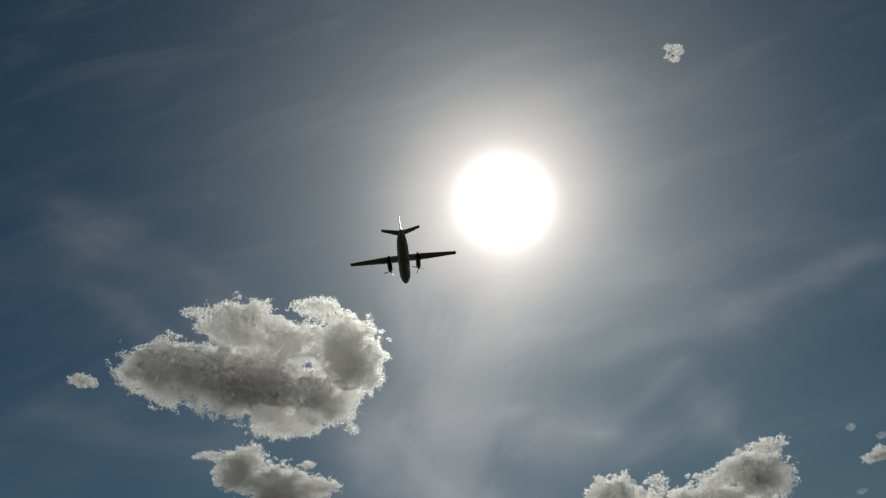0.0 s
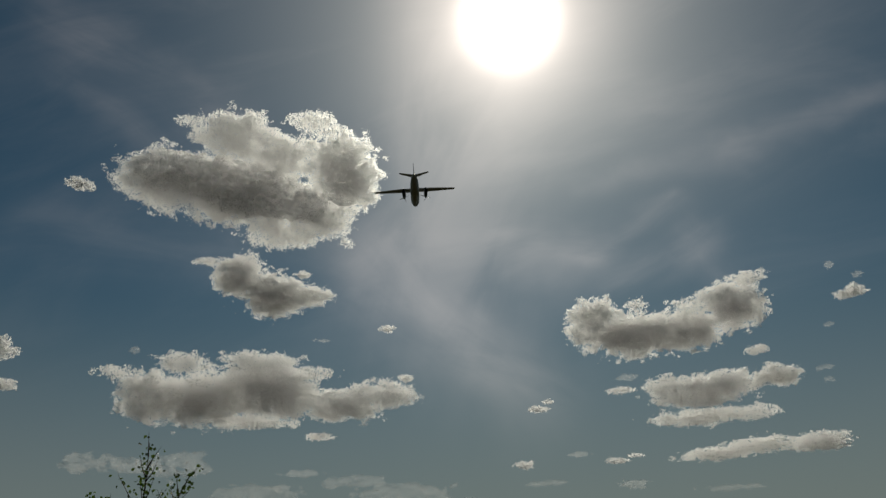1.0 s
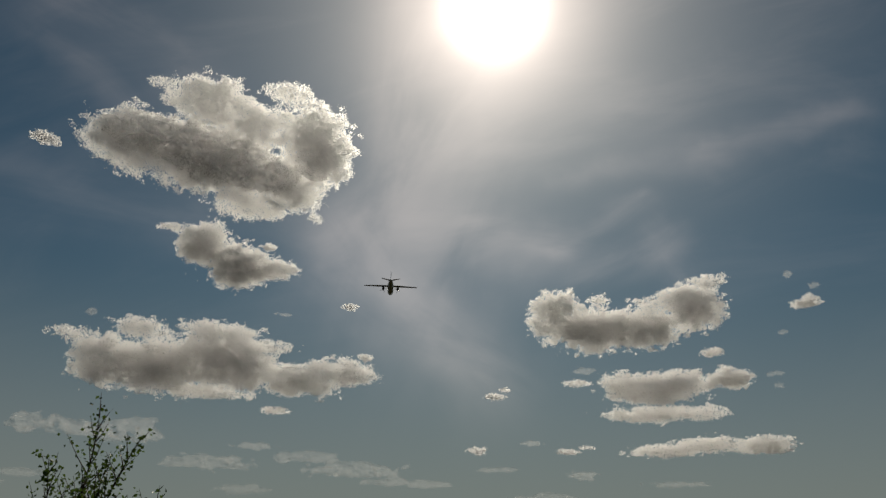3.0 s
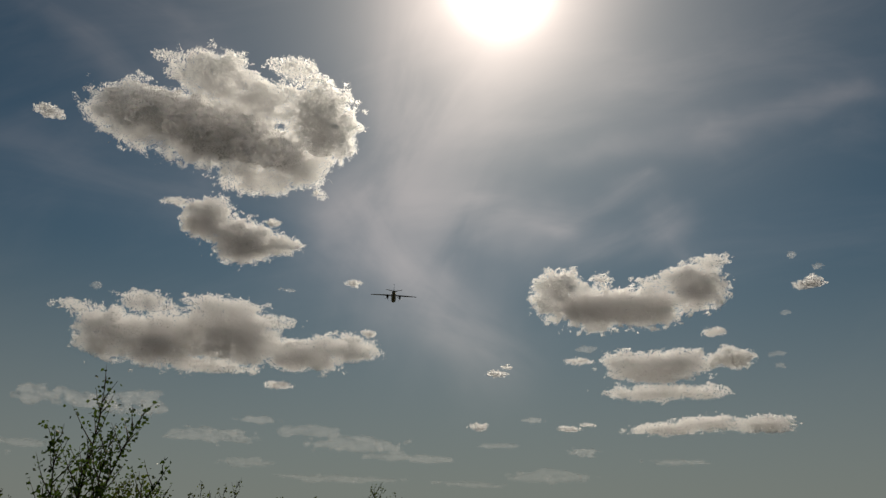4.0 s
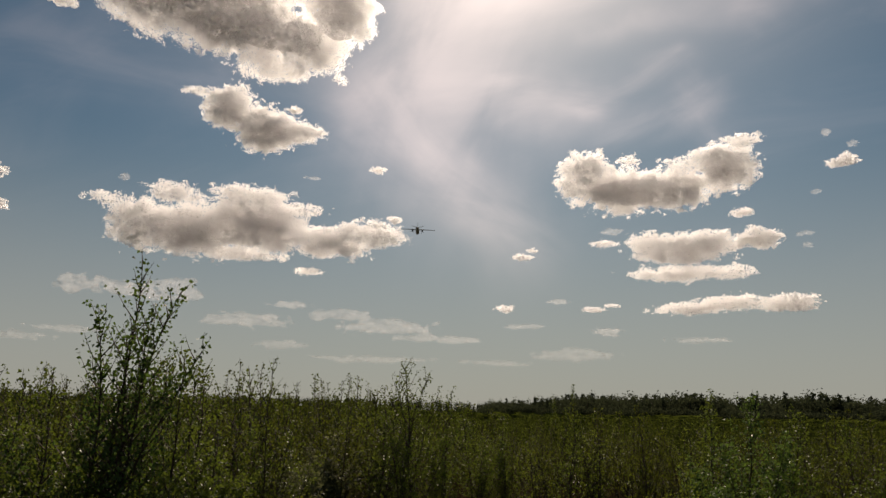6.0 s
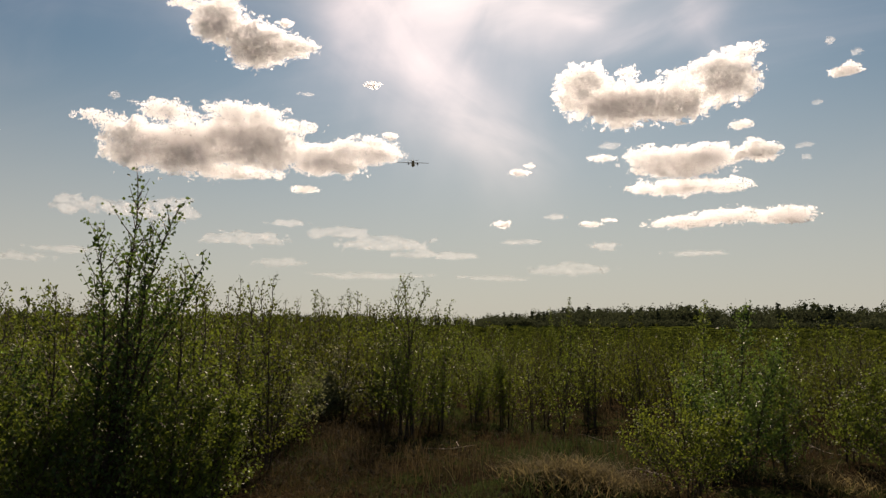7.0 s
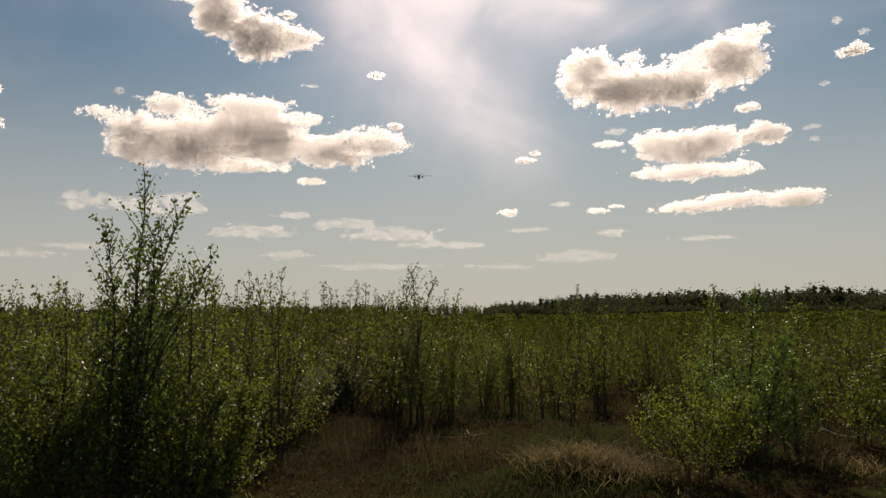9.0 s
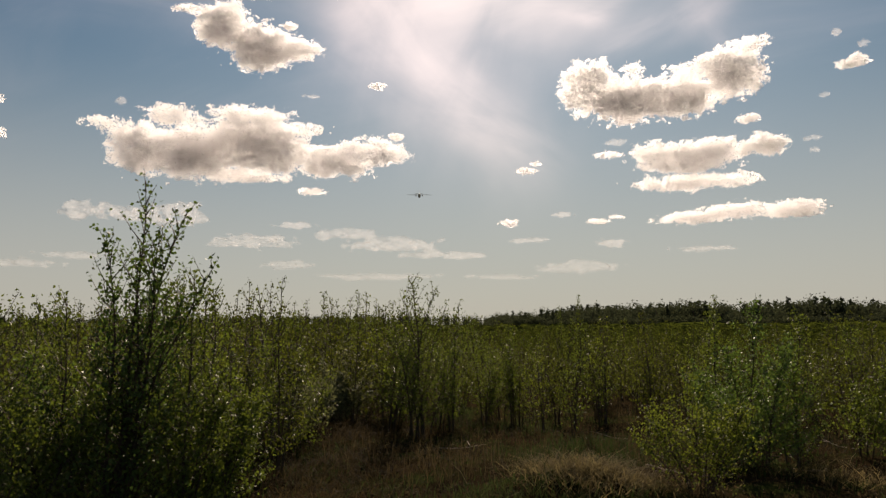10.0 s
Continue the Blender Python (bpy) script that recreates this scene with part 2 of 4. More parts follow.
# ---- mesh helpers ----
def mesh_of(name, verts, quads, mat, smooth=False):
    """A mesh from arrays: verts (n, 3), faces (m, 3 or 4)."""
    verts, quads = np.asarray(verts, np.float32), np.asarray(quads, np.int32)
    me, (m, k) = bpy.data.meshes.new(name), quads.shape
    me.vertices.add(len(verts))
    me.vertices.foreach_set("co", verts.ravel())
    me.loops.add(m * k)
    me.loops.foreach_set("vertex_index", quads.ravel())
    me.polygons.add(m)
    me.polygons.foreach_set("loop_start", np.arange(m, dtype=np.int32) * k)
    me.polygons.foreach_set("use_smooth", np.full(m, smooth))
    me.update(calc_edges=True)
    me.validate()
    me.materials.append(mat)
    return me


def part(name, me, parent, label=""):
    ob = new(name, me)
    ob.parent = parent
    return tagged(ob, label) if label else ob


def joined(pieces):
    """Joins (verts, faces) pairs into one pair."""
    verts, faces, base = [], [], 0
    for v, q in pieces:
        verts.append(v)
        faces.append(q + base)
        base += len(v)
    return np.concatenate(verts), np.concatenate(faces)


def spread_out(verts, faces, where):
    """Copies of one pair at the rows of where (x, y, z, turn, size, height factor)."""
    x, y, z, turn, size, tall = np.asarray(where).T
    c, s = np.cos(turn)[:, None], np.sin(turn)[:, None]
    vx, vy, vz = verts.T
    out = np.stack([(vx * c - vy * s) * size[:, None] + x[:, None], (vx * s + vy * c) * size[:, None] + y[:, None],
                    vz * (size * tall)[:, None] + z[:, None]], -1)
    n = len(verts)
    return out.reshape(-1, 3), (faces[None] + (np.arange(len(x)) * n)[:, None, None]).reshape(-1, faces.shape[1])


# ---- clouds ----
def rough_field(shape, step, size, rng, fall=1.75):
    """Fractal noise on a grid, largest swells of about that size, spread about 1."""
    k = [np.fft.fftfreq(n, step) for n in shape[:2]] + [np.fft.rfftfreq(shape[2], step)]
    kk = np.sqrt(k[0][:, None, None] ** 2 + k[1][None, :, None] ** 2 + (0.6 * k[2][None, None, :]) ** 2)
    amp = (kk ** 2 + (1 / size) ** 2) ** -fall
    amp[0, 0, 0] = 0
    f = np.fft.irfftn(np.fft.rfftn(rng.standard_normal(shape)) * amp, s=shape, axes=(0, 1, 2))
    return f / f.std()


def skin(d, step, origin):
    """The surface d = 0 of a field on a grid, as quads."""
    s = d > 0
    n = np.array(d.shape) - 1
    count = np.zeros(n, np.int8)
    corners = [(i, j, k) for i in (0, 1) for j in (0, 1) for k in (0, 1)]

    def cut(a, c):
        return a[c[0]:c[0] + n[0], c[1]:c[1] + n[1], c[2]:c[2] + n[2]]

    for c in corners:
        count += cut(s, c)
    mixed = (count > 0) & (count < 8)
    index = np.full(n, -1, np.int64)
    cells = np.argwhere(mixed)
    index[mixed] = np.arange(len(cells))
    total, hits = np.zeros((len(cells), 3)), np.zeros(len(cells))
    for c in corners:
        for axis in range(3):
            if c[axis]:
                continue
            e = list(c)
            e[axis] = 1
            p0, p1 = cells + c, cells + e
            d0, d1 = d[tuple(p0.T)], d[tuple(p1.T)]
            m = (d0 > 0) != (d1 > 0)
            t = np.where(m, d0 / np.where(m, d0 - d1, 1), 0)
            total += np.where(m[:, None], p0 + t[:, None] * (p1 - p0), 0)
            hits += m
    verts = total / hits[:, None] * step + origin
    quads = []
    for axis in range(3):
        b, c = [(1, 2), (2, 0), (0, 1)][axis]
        lo = [slice(1, -1)] * 3
        lo[axis] = slice(0, -1)
        hi = list(lo)
        hi[axis] = slice(1, None)
        a0, a1 = s[tuple(lo)], s[tuple(hi)]
        for flip in (False, True):
            at = np.argwhere((a0 & ~a1) if not flip else (~a0 & a1))
            if not len(at):
                continue
            at[:, b] += 1
            at[:, c] += 1
            ring = []
            for db, dc in ((-1, -1), (0, -1), (0, 0), (-1, 0)):
                q = at.copy()
                q[:, b] += db
                q[:, c] += dc
                ring.append(index[tuple(q.T)])
            quads.append(np.stack(ring if not flip else ring[::-1], -1))
    return verts, np.concatenate(quads)


CLOUD_WORDS = {
    "large": "large cumulus cloud with bright rims and a grey belly",
    "broad": "broad flat-based white and grey cumulus cloud",
    "mid": "ragged white cumulus cloud with a grey middle",
    "flat": "flat layered cream-white cumulus cloud",
    "long": "long low cream-white cloud bank",
    "small": "small ragged white cloud puff",
    "wisp": "tiny thin white cloud wisp",
    "streak": "thin hazy cloud streak low over the horizon",
    "hazy": "faint hazy cream cloud low over the horizon",
}
CLOUD_COUNT = [0]
SHEER = {}
VAPOUR = cloud_material("cloud_vapour", 1.0, 0.34, 0.06)
BELLY = {look_: cloud_material("cloud_belly", share, 0.1, 0.35)
         for look_, share in (("large", 0.46), ("mid", 0.17), ("broad", 0.18), ("flat", 0.14), ("long", 0.14))}


def flakes(at, size, rng):
    """Scraps of vapour: small three-cornered shreds turned every way."""
    n = len(at)
    a = rng.normal(size=(n, 3))
    a /= np.linalg.norm(a, axis=1)[:, None]
    b = np.cross(a, rng.normal(size=(n, 3)))
    b /= np.linalg.norm(b, axis=1)[:, None]
    half = (0.5 * size * rng.uniform(0.6, 1.4, n))[:, None]
    v = np.stack([at + a * half * 1.8, at + (b - a * 0.6) * half * 1.6, at - (b + a * 0.6) * half * 1.6], 1)
    return v.reshape(-1, 3), np.arange(3 * n).reshape(n, 3)


def field_of(lobes, deep, back, axes, swell):
    x, y, z = axes
    d = np.full((len(x), len(y), len(z)), 1e-9)
    for (cx, cz, rx, rz), ry, oy in zip(lobes, deep, back):
        q = np.sqrt(((x - cx) / rx)[:, None, None] ** 2 + ((y - oy) / ry)[None, :, None] ** 2 + ((z - cz) / rz)[None, None, :] ** 2)
        d += np.exp(13.0 * np.maximum(-2.0, (1.04 - q) * max(0.6, min(1.0, math.sqrt(rx * rz) / swell))))
    return np.log(d) / 13.0


def cloud(az, el, far, veil, look_, lobes, bellies=()):
    """A cumulus: swollen lobes (across, up, half width, half height, in metres), roughened by fractal noise and
    filled with scraps of vapour round a thick grey belly."""
    CLOUD_COUNT[0] += 1
    rng = np.random.default_rng(40 + CLOUD_COUNT[0])
    grown = []
    for cx, cz, rx, rz in lobes:
        # each lobe buds smaller ones round its edge
        grown.append((cx, cz, rx * 0.84, rz * 0.84))
        for k in range(7):
            a, size = (k + rng.uniform(-0.4, 0.4)) * 0.9, rng.uniform(0.28, 0.46)
            grown.append((cx + rx * 0.68 * math.cos(a), cz + rz * 0.68 * math.sin(a), rx * size, rz * size * 1.1))
    if not bellies and look_ in BELLY:
        # grey undersides low in the lobes and in most of their buds
        bellies = [(cx, cz - 0.2 * rz, rx * 0.62, rz * 0.36) for cx, cz, rx, rz in grown if rng.uniform() < 0.6]
    # the layer recedes: lower lobes lie farther off
    flat, high = far * math.cos(radians(el)), far * math.sin(radians(el))

    def receding(lobes_):
        a = np.array(lobes_, float).reshape(-1, 4)
        back_ = -0.65 * a[:, 1]
        grow = (flat + back_) / flat
        return np.stack([a[:, 0] * grow, (high + a[:, 1]) * grow - high, a[:, 2] * grow, a[:, 3] * grow], -1), back_

    lobes, back = receding(grown)
    step = min(max(far * 0.0022, lobes[:, 2].max() / 70), lobes[:, 2].max() / 10)
    deep = 0.8 * np.sqrt(lobes[:, 2] * lobes[:, 3])
    swell = np.sqrt(lobes[:, 2] * lobes[:, 3]).mean()
    pad = 0.5 * swell + 4 * step
    back = back + rng.uniform(-0.35, 0.35, len(lobes)) * deep
    lo = np.array([(lobes[:, 0] - lobes[:, 2]).min() - pad, (back - deep).min() - pad, (lobes[:, 1] - lobes[:, 3]).min() - pad])
    hi = np.array([(lobes[:, 0] + lobes[:, 2]).max() + pad, (back + deep).max() + pad, (lobes[:, 1] + lobes[:, 3]).max() + pad])
    shape = tuple(int(v) for v in np.ceil((hi - lo) / step) + 1)
    axes = [lo[a] + step * np.arange(shape[a]) for a in range(3)]
    d = field_of(lobes, deep, back, axes, swell)
    if look_ == "hazy" or veil > 0.35:
        d += 0.3 * rough_field(shape, step, swell * 2.5, rng, 1.7) - 0.05
    billow = np.abs(rough_field(shape, step, swell * 1.6, rng, 1.7))
    rough = 0.6 if look_ == "hazy" or veil > 0.35 else 1.0
    d += rough * ((0.25 if look_ in ("broad", "mid", "flat", "long") else 0.2) * (billow - 0.78) + 0.12 * rough_field(shape, step, swell * 2.2, rng, 1.42) + 0.05 * rough_field(shape, step, swell * 0.5, rng, 1.05))
    d[[0, -1]] = d[:, [0, -1]] = d[:, :, [0, -1]] = -1
    ob = new("cloud")
    if look_ == "hazy" or veil > 0.35:
        # a thin haze: sheer skins, one within the other
        for level, dense in ((0.0, 0.1), (0.16, 0.14)):
            if (d > level).sum() > 60:
                sheer = round(dense * (1.25 - veil) ** 2.0, 2)
                if sheer not in SHEER:
                    SHEER[sheer] = cloud_material("cloud_haze", sheer, 0.45, 0.15)
                tagged(part("haze", mesh_of("haze", *skin(d - level, step, lo), SHEER[sheer], True), ob), kind="stuff")
    else:
        # so many shreds that a look through the middle meets some layers of them
        thick = np.clip((d - 0.02) / 0.1, 0, 1)
        edge = far * 0.0009
        count = int(2.9 * (1 - veil) ** 2 * (thick.max(1) > 0.3).sum() * step * step / (0.5 * edge * edge))
        share = thick.ravel() / thick.sum()
        cell = rng.choice(len(share), count, p=share)
        at = np.stack(np.unravel_index(cell, shape), -1)
        at = (at + rng.uniform(-0.5, 0.5, at.shape)) * step + lo
        tagged(part("vapour", mesh_of("vapour", *flakes(at, edge * (0.45 + 0.7 * thick.ravel()[cell]), rng), VAPOUR), ob), kind="stuff")
    if len(bellies):
        inner, back = receding(bellies)
        core = field_of(inner, 0.7 * np.sqrt(inner[:, 2] * inner[:, 3]), back, axes, swell) + (0.14 if look_ == "large" else 0.2) * rough_field(shape, step, swell * 1.6, rng, 1.9)
        core = np.minimum(core, d + 0.1)
        core[[0, -1]] = core[:, [0, -1]] = core[:, :, [0, -1]] = -1
        if (core > 0).sum() > 100:
            tagged(part("belly", mesh_of("belly", *skin(core, step, lo), BELLY[look_], True), ob), kind="stuff")
    a, e = radians(az), radians(el)
    ob.matrix_world = pose(far * math.sin(a) * math.cos(e), far * math.cos(a) * math.cos(e), far * math.sin(e) + EYE, 0, 0, -az)
    return tagged(ob, CLOUD_WORDS[look_], "cloud", "fair-weather clouds")


cloud(-16.47, 29.36, 2345, 0.00, "large", [(-263, -28, 152, 93), (-380, -32, 46, 38), (-50, -43, 255, 103), (-73, 146, 129, 84), (-211, 173, 60, 23), (60, 91, 123, 79), (161, 217, 103, 37), (247, 62, 113, 119), (181, -97, 131, 83), (76, -187, 117, 45), (321, 9, 47, 79), (265, -191, 28, 19)],
      [(-240, 0, 110, 58), (-110, -25, 135, 62), (20, -48, 135, 62), (110, -80, 90, 45), (248, -8, 54, 46)])
cloud(27.57, 48.08, 1545, 0.50, "wisp", [(0, 0, 16, 16), (-7, 16, 8, 11), (12, -10, 7, 7)])
cloud(-30.08, 27.03, 2530, 0.20, "wisp", [(-8, 2, 37, 19), (25, -6, 19, 12)])
cloud(-15.39, 21.10, 3194, 0.00, "mid", [(-244, 108, 68, 21), (-109, 48, 106, 93), (46, -19, 141, 92), (187, -24, 91, 46), (28, -103, 97, 27)])
cloud(-12.47, 22.29, 3032, 0.30, "wisp", [(0, 0, 27, 17)])
cloud(-16.48, 13.33, 4400, 0.00, "broad", [(-692, 98, 124, 37), (-475, -27, 189, 142), (-320, 160, 155, 58), (-196, -39, 290, 145), (74, 177, 228, 66), (140, 17, 287, 158), (345, 122, 147, 47), (560, -55, 269, 95), (812, 20, 215, 76), (-11, -156, 360, 42), (-629, -100, 62, 40)])
cloud(-4.11, 14.49, 4400, 0.30, "wisp", [(0, 0, 46, 24)])
cloud(-10.72, 10.21, 4400, 0.30, "wisp", [(0, 0, 85, 20)])
cloud(16.42, 17.46, 3831, 0.00, "mid", [(-337, 72, 132, 99), (-160, -54, 252, 108), (92, -62, 184, 101), (-408, -3, 89, 64), (-130, 100, 65, 34), (325, 36, 154, 116), (417, 156, 89, 38), (160, 63, 107, 39)])
cloud(18.26, 11.78, 4400, 0.10, "flat", [(-24, 24, 268, 91), (127, 46, 181, 77), (18, -117, 328, 45), (-176, 61, 129, 72)])
cloud(23.58, 12.65, 4400, 0.10, "small", [(3, -10, 128, 50), (-10, 32, 56, 37)])
cloud(22.20, 7.91, 4400, 0.15, "long", [(-272, -15, 209, 35), (-33, 10, 172, 44), (237, 3, 174, 46)])
cloud(29.47, 17.43, 3840, 0.15, "small", [(-3, -5, 65, 26), (8, 13, 30, 23)])
cloud(30.15, 18.50, 3623, 0.40, "wisp", [(0, 0, 24, 14)])
cloud(28.53, 19.44, 3456, 0.40, "wisp", [(0, 0, 18, 16)])
cloud(22.63, 14.52, 4400, 0.20, "small", [(0, 0, 68, 25)])
cloud(12.47, 12.69, 4400, 0.30, "wisp", [(0, 0, 83, 20)])
cloud(13.00, 13.63, 4400, 0.50, "wisp", [(0, 0, 51, 20)])
cloud(6.37, 11.91, 4400, 0.30, "wisp", [(-18, -12, 59, 20), (41, 27, 40, 14)])
cloud(4.77, 7.78, 4400, 0.30, "wisp", [(0, 0, 50, 24)])
cloud(8.84, 8.32, 4400, 0.40, "wisp", [(0, 0, 59, 13)])
cloud(11.99, 7.80, 4400, 0.30, "wisp", [(-35, -8, 64, 17), (68, 16, 54, 10)])
cloud(6.21, 6.45, 4400, 0.50, "wisp", [(0, 0, 106, 17)])
cloud(12.56, 6.00, 4400, 0.40, "wisp", [(0, 0, 77, 26)])
cloud(19.35, 5.38, 4400, 0.50, "streak", [(0, 0, 183, 16)])
cloud(-5.56, 18.24, 3673, 0.30, "wisp", [(0, 0, 41, 17)])
cloud(-24.50, 16.00, 4172, 0.40, "wisp", [(0, 0, 24, 18)])
cloud(26.64, 12.40, 4400, 0.50, "wisp", [(-5, 20, 40, 15), (11, -42, 24, 12)])
cloud(27.58, 15.49, 4305, 0.50, "wisp", [(0, 0, 23, 12)])
cloud(-23.43, 8.16, 4400, 0.35, "hazy", [(-206, 1, 161, 49), (17, -7, 203, 37), (220, 6, 126, 64)])
cloud(-15.42, 6.31, 4400, 0.45, "hazy", [(27, 3, 249, 36), (-82, -10, 125, 23)])
cloud(-11.74, 7.60, 4400, 0.45, "hazy", [(0, 0, 110, 20)])
cloud(-4.29, 6.20, 4400, 0.50, "hazy", [(-290, 59, 167, 34), (-22, 1, 286, 37), (348, -64, 272, 20)])
cloud(9.85, 4.32, 4400, 0.60, "hazy", [(0, 0, 243, 33)])
cloud(-12.32, 4.63, 4400, 0.60, "hazy", [(0, 0, 146, 26)])
cloud(-5.87, 3.71, 4400, 0.60, "hazy", [(0, 0, 319, 20)])
cloud(-28.42, 4.68, 4400, 0.60, "hazy", [(116, 26, 178, 21), (-105, -23, 182, 21)])
cloud(-34.03, 15.46, 4315, 0.10, "small", [(31, -16, 111, 63), (-36, 18, 95, 62)])
cloud(-32.97, 12.99, 4400, 0.15, "small", [(0, 0, 114, 34)])
cloud(-10.75, 17.35, 3856, 0.40, "wisp", [(0, 0, 46, 9)])
cloud(4.22, 3.63, 4400, 0.65, "hazy", [(0, 0, 201, 17)])


# ---- ground ----
def swell_height(x, y):
    """Gentle unevenness of the meadow."""
    near = np.exp(-((np.hypot(x, y) / 40) ** 2))
    return near * (0.05 * np.sin(x * 0.9 + 0.6) * np.cos(y * 0.75) + 0.035 * np.sin(x * 2.3 + y * 1.7) + 0.02 * np.sin(y * 4.1 - x * 3.3)
                   + 0.16 * np.exp(-(((x - 1.35) / 0.7) ** 2 + ((y - 7.2) / 0.55) ** 2)))


def make_ground():
    lines = np.concatenate([[-4900, -2500, -1200, -600, -300, -150, -80, -50], np.arange(-30, 30.01, 0.4), [50, 80, 150, 300, 600, 1200, 2500, 4900]])
    gx, gy = np.meshgrid(lines, lines, indexing="ij")
    rng = np.random.default_rng(3)
    gz = swell_height(gx, gy) + np.where(np.hypot(gx, gy) < 28, rng.uniform(-0.015, 0.015, gx.shape), 0)
    n = len(lines)
    i, j = np.meshgrid(np.arange(n - 1), np.arange(n - 1), indexing="ij")
    a = (i * n + j).ravel()
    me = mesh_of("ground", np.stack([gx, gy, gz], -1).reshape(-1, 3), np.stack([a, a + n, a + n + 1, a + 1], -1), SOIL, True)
    tagged(new("ground", me), "uneven meadow ground with brown soil, dry straw and moss", "ground", "", "structure")


make_ground()


# ---- saplings ----
def tube(points, r0, r1, sides=5):
    p = np.asarray(points, float)
    n = len(p)
    r = np.linspace(r0, r1, n)
    d = np.gradient(p, axis=0)
    d /= np.linalg.norm(d, axis=1)[:, None] + 1e-9
    side = np.cross(d, (0.31, 0.95, 0.05))
    side /= np.linalg.norm(side, axis=1)[:, None] + 1e-9
    other = np.cross(d, side)
    a = np.arange(sides) * 2 * math.pi / sides
    v = p[:, None] + r[:, None, None] * (side[:, None] * np.cos(a)[None, :, None] + other[:, None] * np.sin(a)[None, :, None])
    i, k = np.meshgrid(np.arange(n - 1), np.arange(sides), indexing="ij")
    k2 = (k + 1) % sides
    q = np.stack([i * sides + k, i * sides + k2, (i + 1) * sides + k2, (i + 1) * sides + k], -1).reshape(-1, 4)
    return v.reshape(-1, 3), q


def leaves(at, size, rng, droop=0.5):
    """Folded rhombic leaves, one quad each, at the points given."""
    n = len(at)
    axis = rng.normal(size=(n, 3))
    axis[:, 2] -= droop
    axis /= np.linalg.norm(axis, axis=1)[:, None]
    side = np.cross(axis, rng.normal(size=(n, 3)))
    side /= np.linalg.norm(side, axis=1)[:, None]
    up = np.cross(side, axis)
    ln = (size * rng.uniform(0.65, 1.35, n))[:, None]
    mid = at + axis * ln * 0.42 + up * ln * 0.12
    v = np.stack([at, mid + side * ln * 0.38, at + axis * ln, mid - side * ln * 0.38], 1)
    return v.reshape(-1, 3), np.arange(4 * n).reshape(n, 4)


def sapling_shape(rng, high, stems=1, reach=0.45, count=900, leaf=0.032, low=0.12, lean=0.1, fork=11, plain=False, leaders=()):
    """Stems and leaves of a young broadleaf tree, as two (verts, quads) pairs."""
    wood, twig_wood, spots = [], [], []
    stems += len(leaders)
    for k in range(stems):
        h = high if k == 0 else high * rng.uniform(0.46, 0.76)
        led = leaders[k - 1] if 0 < k <= len(leaders) else None
        if led:
            h = led[1]
        a = rng.uniform(0, 2 * math.pi)
        off = np.array([math.cos(a), math.sin(a), 0]) * (0 if k == 0 else rng.uniform(0.05, 0.16) * reach * 2)
        out = np.array([math.cos(a), math.sin(a), 0]) * (lean if k == 0 else reach * (1.5 * (1 - h / high) + rng.uniform(0.05, 0.2)))
        if led:
            out = np.array([led[0], rng.uniform(-0.15, 0.15), 0]) - off
        s = np.linspace(0, 1, 9)[:, None]
        wob = np.cumsum(rng.normal(0, 0.012 * h, (9, 3)) * (1, 1, 0), 0) * s
        line = off + out * s ** 1.4 + np.array([0, 0, h]) * s + wob
        wood.append(tube(line[::4] if plain else line, 0.007 * h + 0.003, 0.002, 3 if plain else 5))
        twigs = int(fork * h) + 4
        for b in range(twigs):
            t = low + (0.97 - low) * (b + rng.uniform(0, 1)) / twigs
            f = t * 8
            i = min(7, int(f))
            root = line[i] + (line[i + 1] - line[i]) * (f - i)
            ba = b * 2.4 + rng.uniform(-0.5, 0.5)
            ln = reach * (1.05 - t) ** 0.65 * rng.uniform(0.55, 1.15) + 0.05
            u = np.linspace(0, 1, 5)[:, None]
            flat = np.array([math.cos(ba), math.sin(ba), 0])
            tw = root + flat * ln * (1.0 - 0.5 * t) * u + np.array([0, 0, ln]) * ((0.35 + 0.35 * t) * u + 0.35 * u ** 2) + rng.normal(0, 0.012, (5, 3)) * u
            if not plain:
                twig_wood.append(tube(tw[::2], 0.0035 + 0.0012 * h, 0.0012, 3))
            m = max(2, int(count / stems / twigs * (0.5 + ln / reach) * rng.uniform(0.6, 1.4)))
            w = rng.uniform(0, 1, m)
            f = w * 4
            i = np.minimum(3, f.astype(int))
            spots.append(tw[i] + (tw[i + 1] - tw[i]) * (f - i)[:, None] + rng.normal(0, 0.035 + 0.05 * ln, (m, 3)) * (0.4 + 0.6 * (1 - w[:, None])))
        m = max(6, int(count * 0.012))
        t = rng.uniform(0.72, 1, m) * 8
        i = np.minimum(7, t.astype(int))
        spots.append(line[i] + (line[i + 1] - line[i]) * (t - i)[:, None] + rng.normal(0, 0.015, (m, 3)))
    return wood, joined(twig_wood) if twig_wood else None, leaves(np.concatenate(spots), leaf, rng)


def sapling(at, shape, leaf_mat, name, label, category, group="", turn=0.0, size=1.0):
    base = new(name)
    tagged(base, label, category, group)
    for k, stem in enumerate(shape[0]):
        part("stem" if k else "trunk", mesh_of("stem", *stem, BARK, True), base)
    tagged(part("branchwork", mesh_of("branchwork", *shape[1], BARK, True), base), kind="stuff")
    tagged(part("crown", mesh_of("crown", *shape[2], leaf_mat), base), kind="stuff")
    base.matrix_basis = pose(at[0], at[1], float(swell_height(at[0], at[1])) - 0.02, 0, 0, turn) @ Matrix.Scale(size, 4)
    return base


def polar(az, far):
    return far * math.sin(radians(az)), far * math.cos(radians(az))


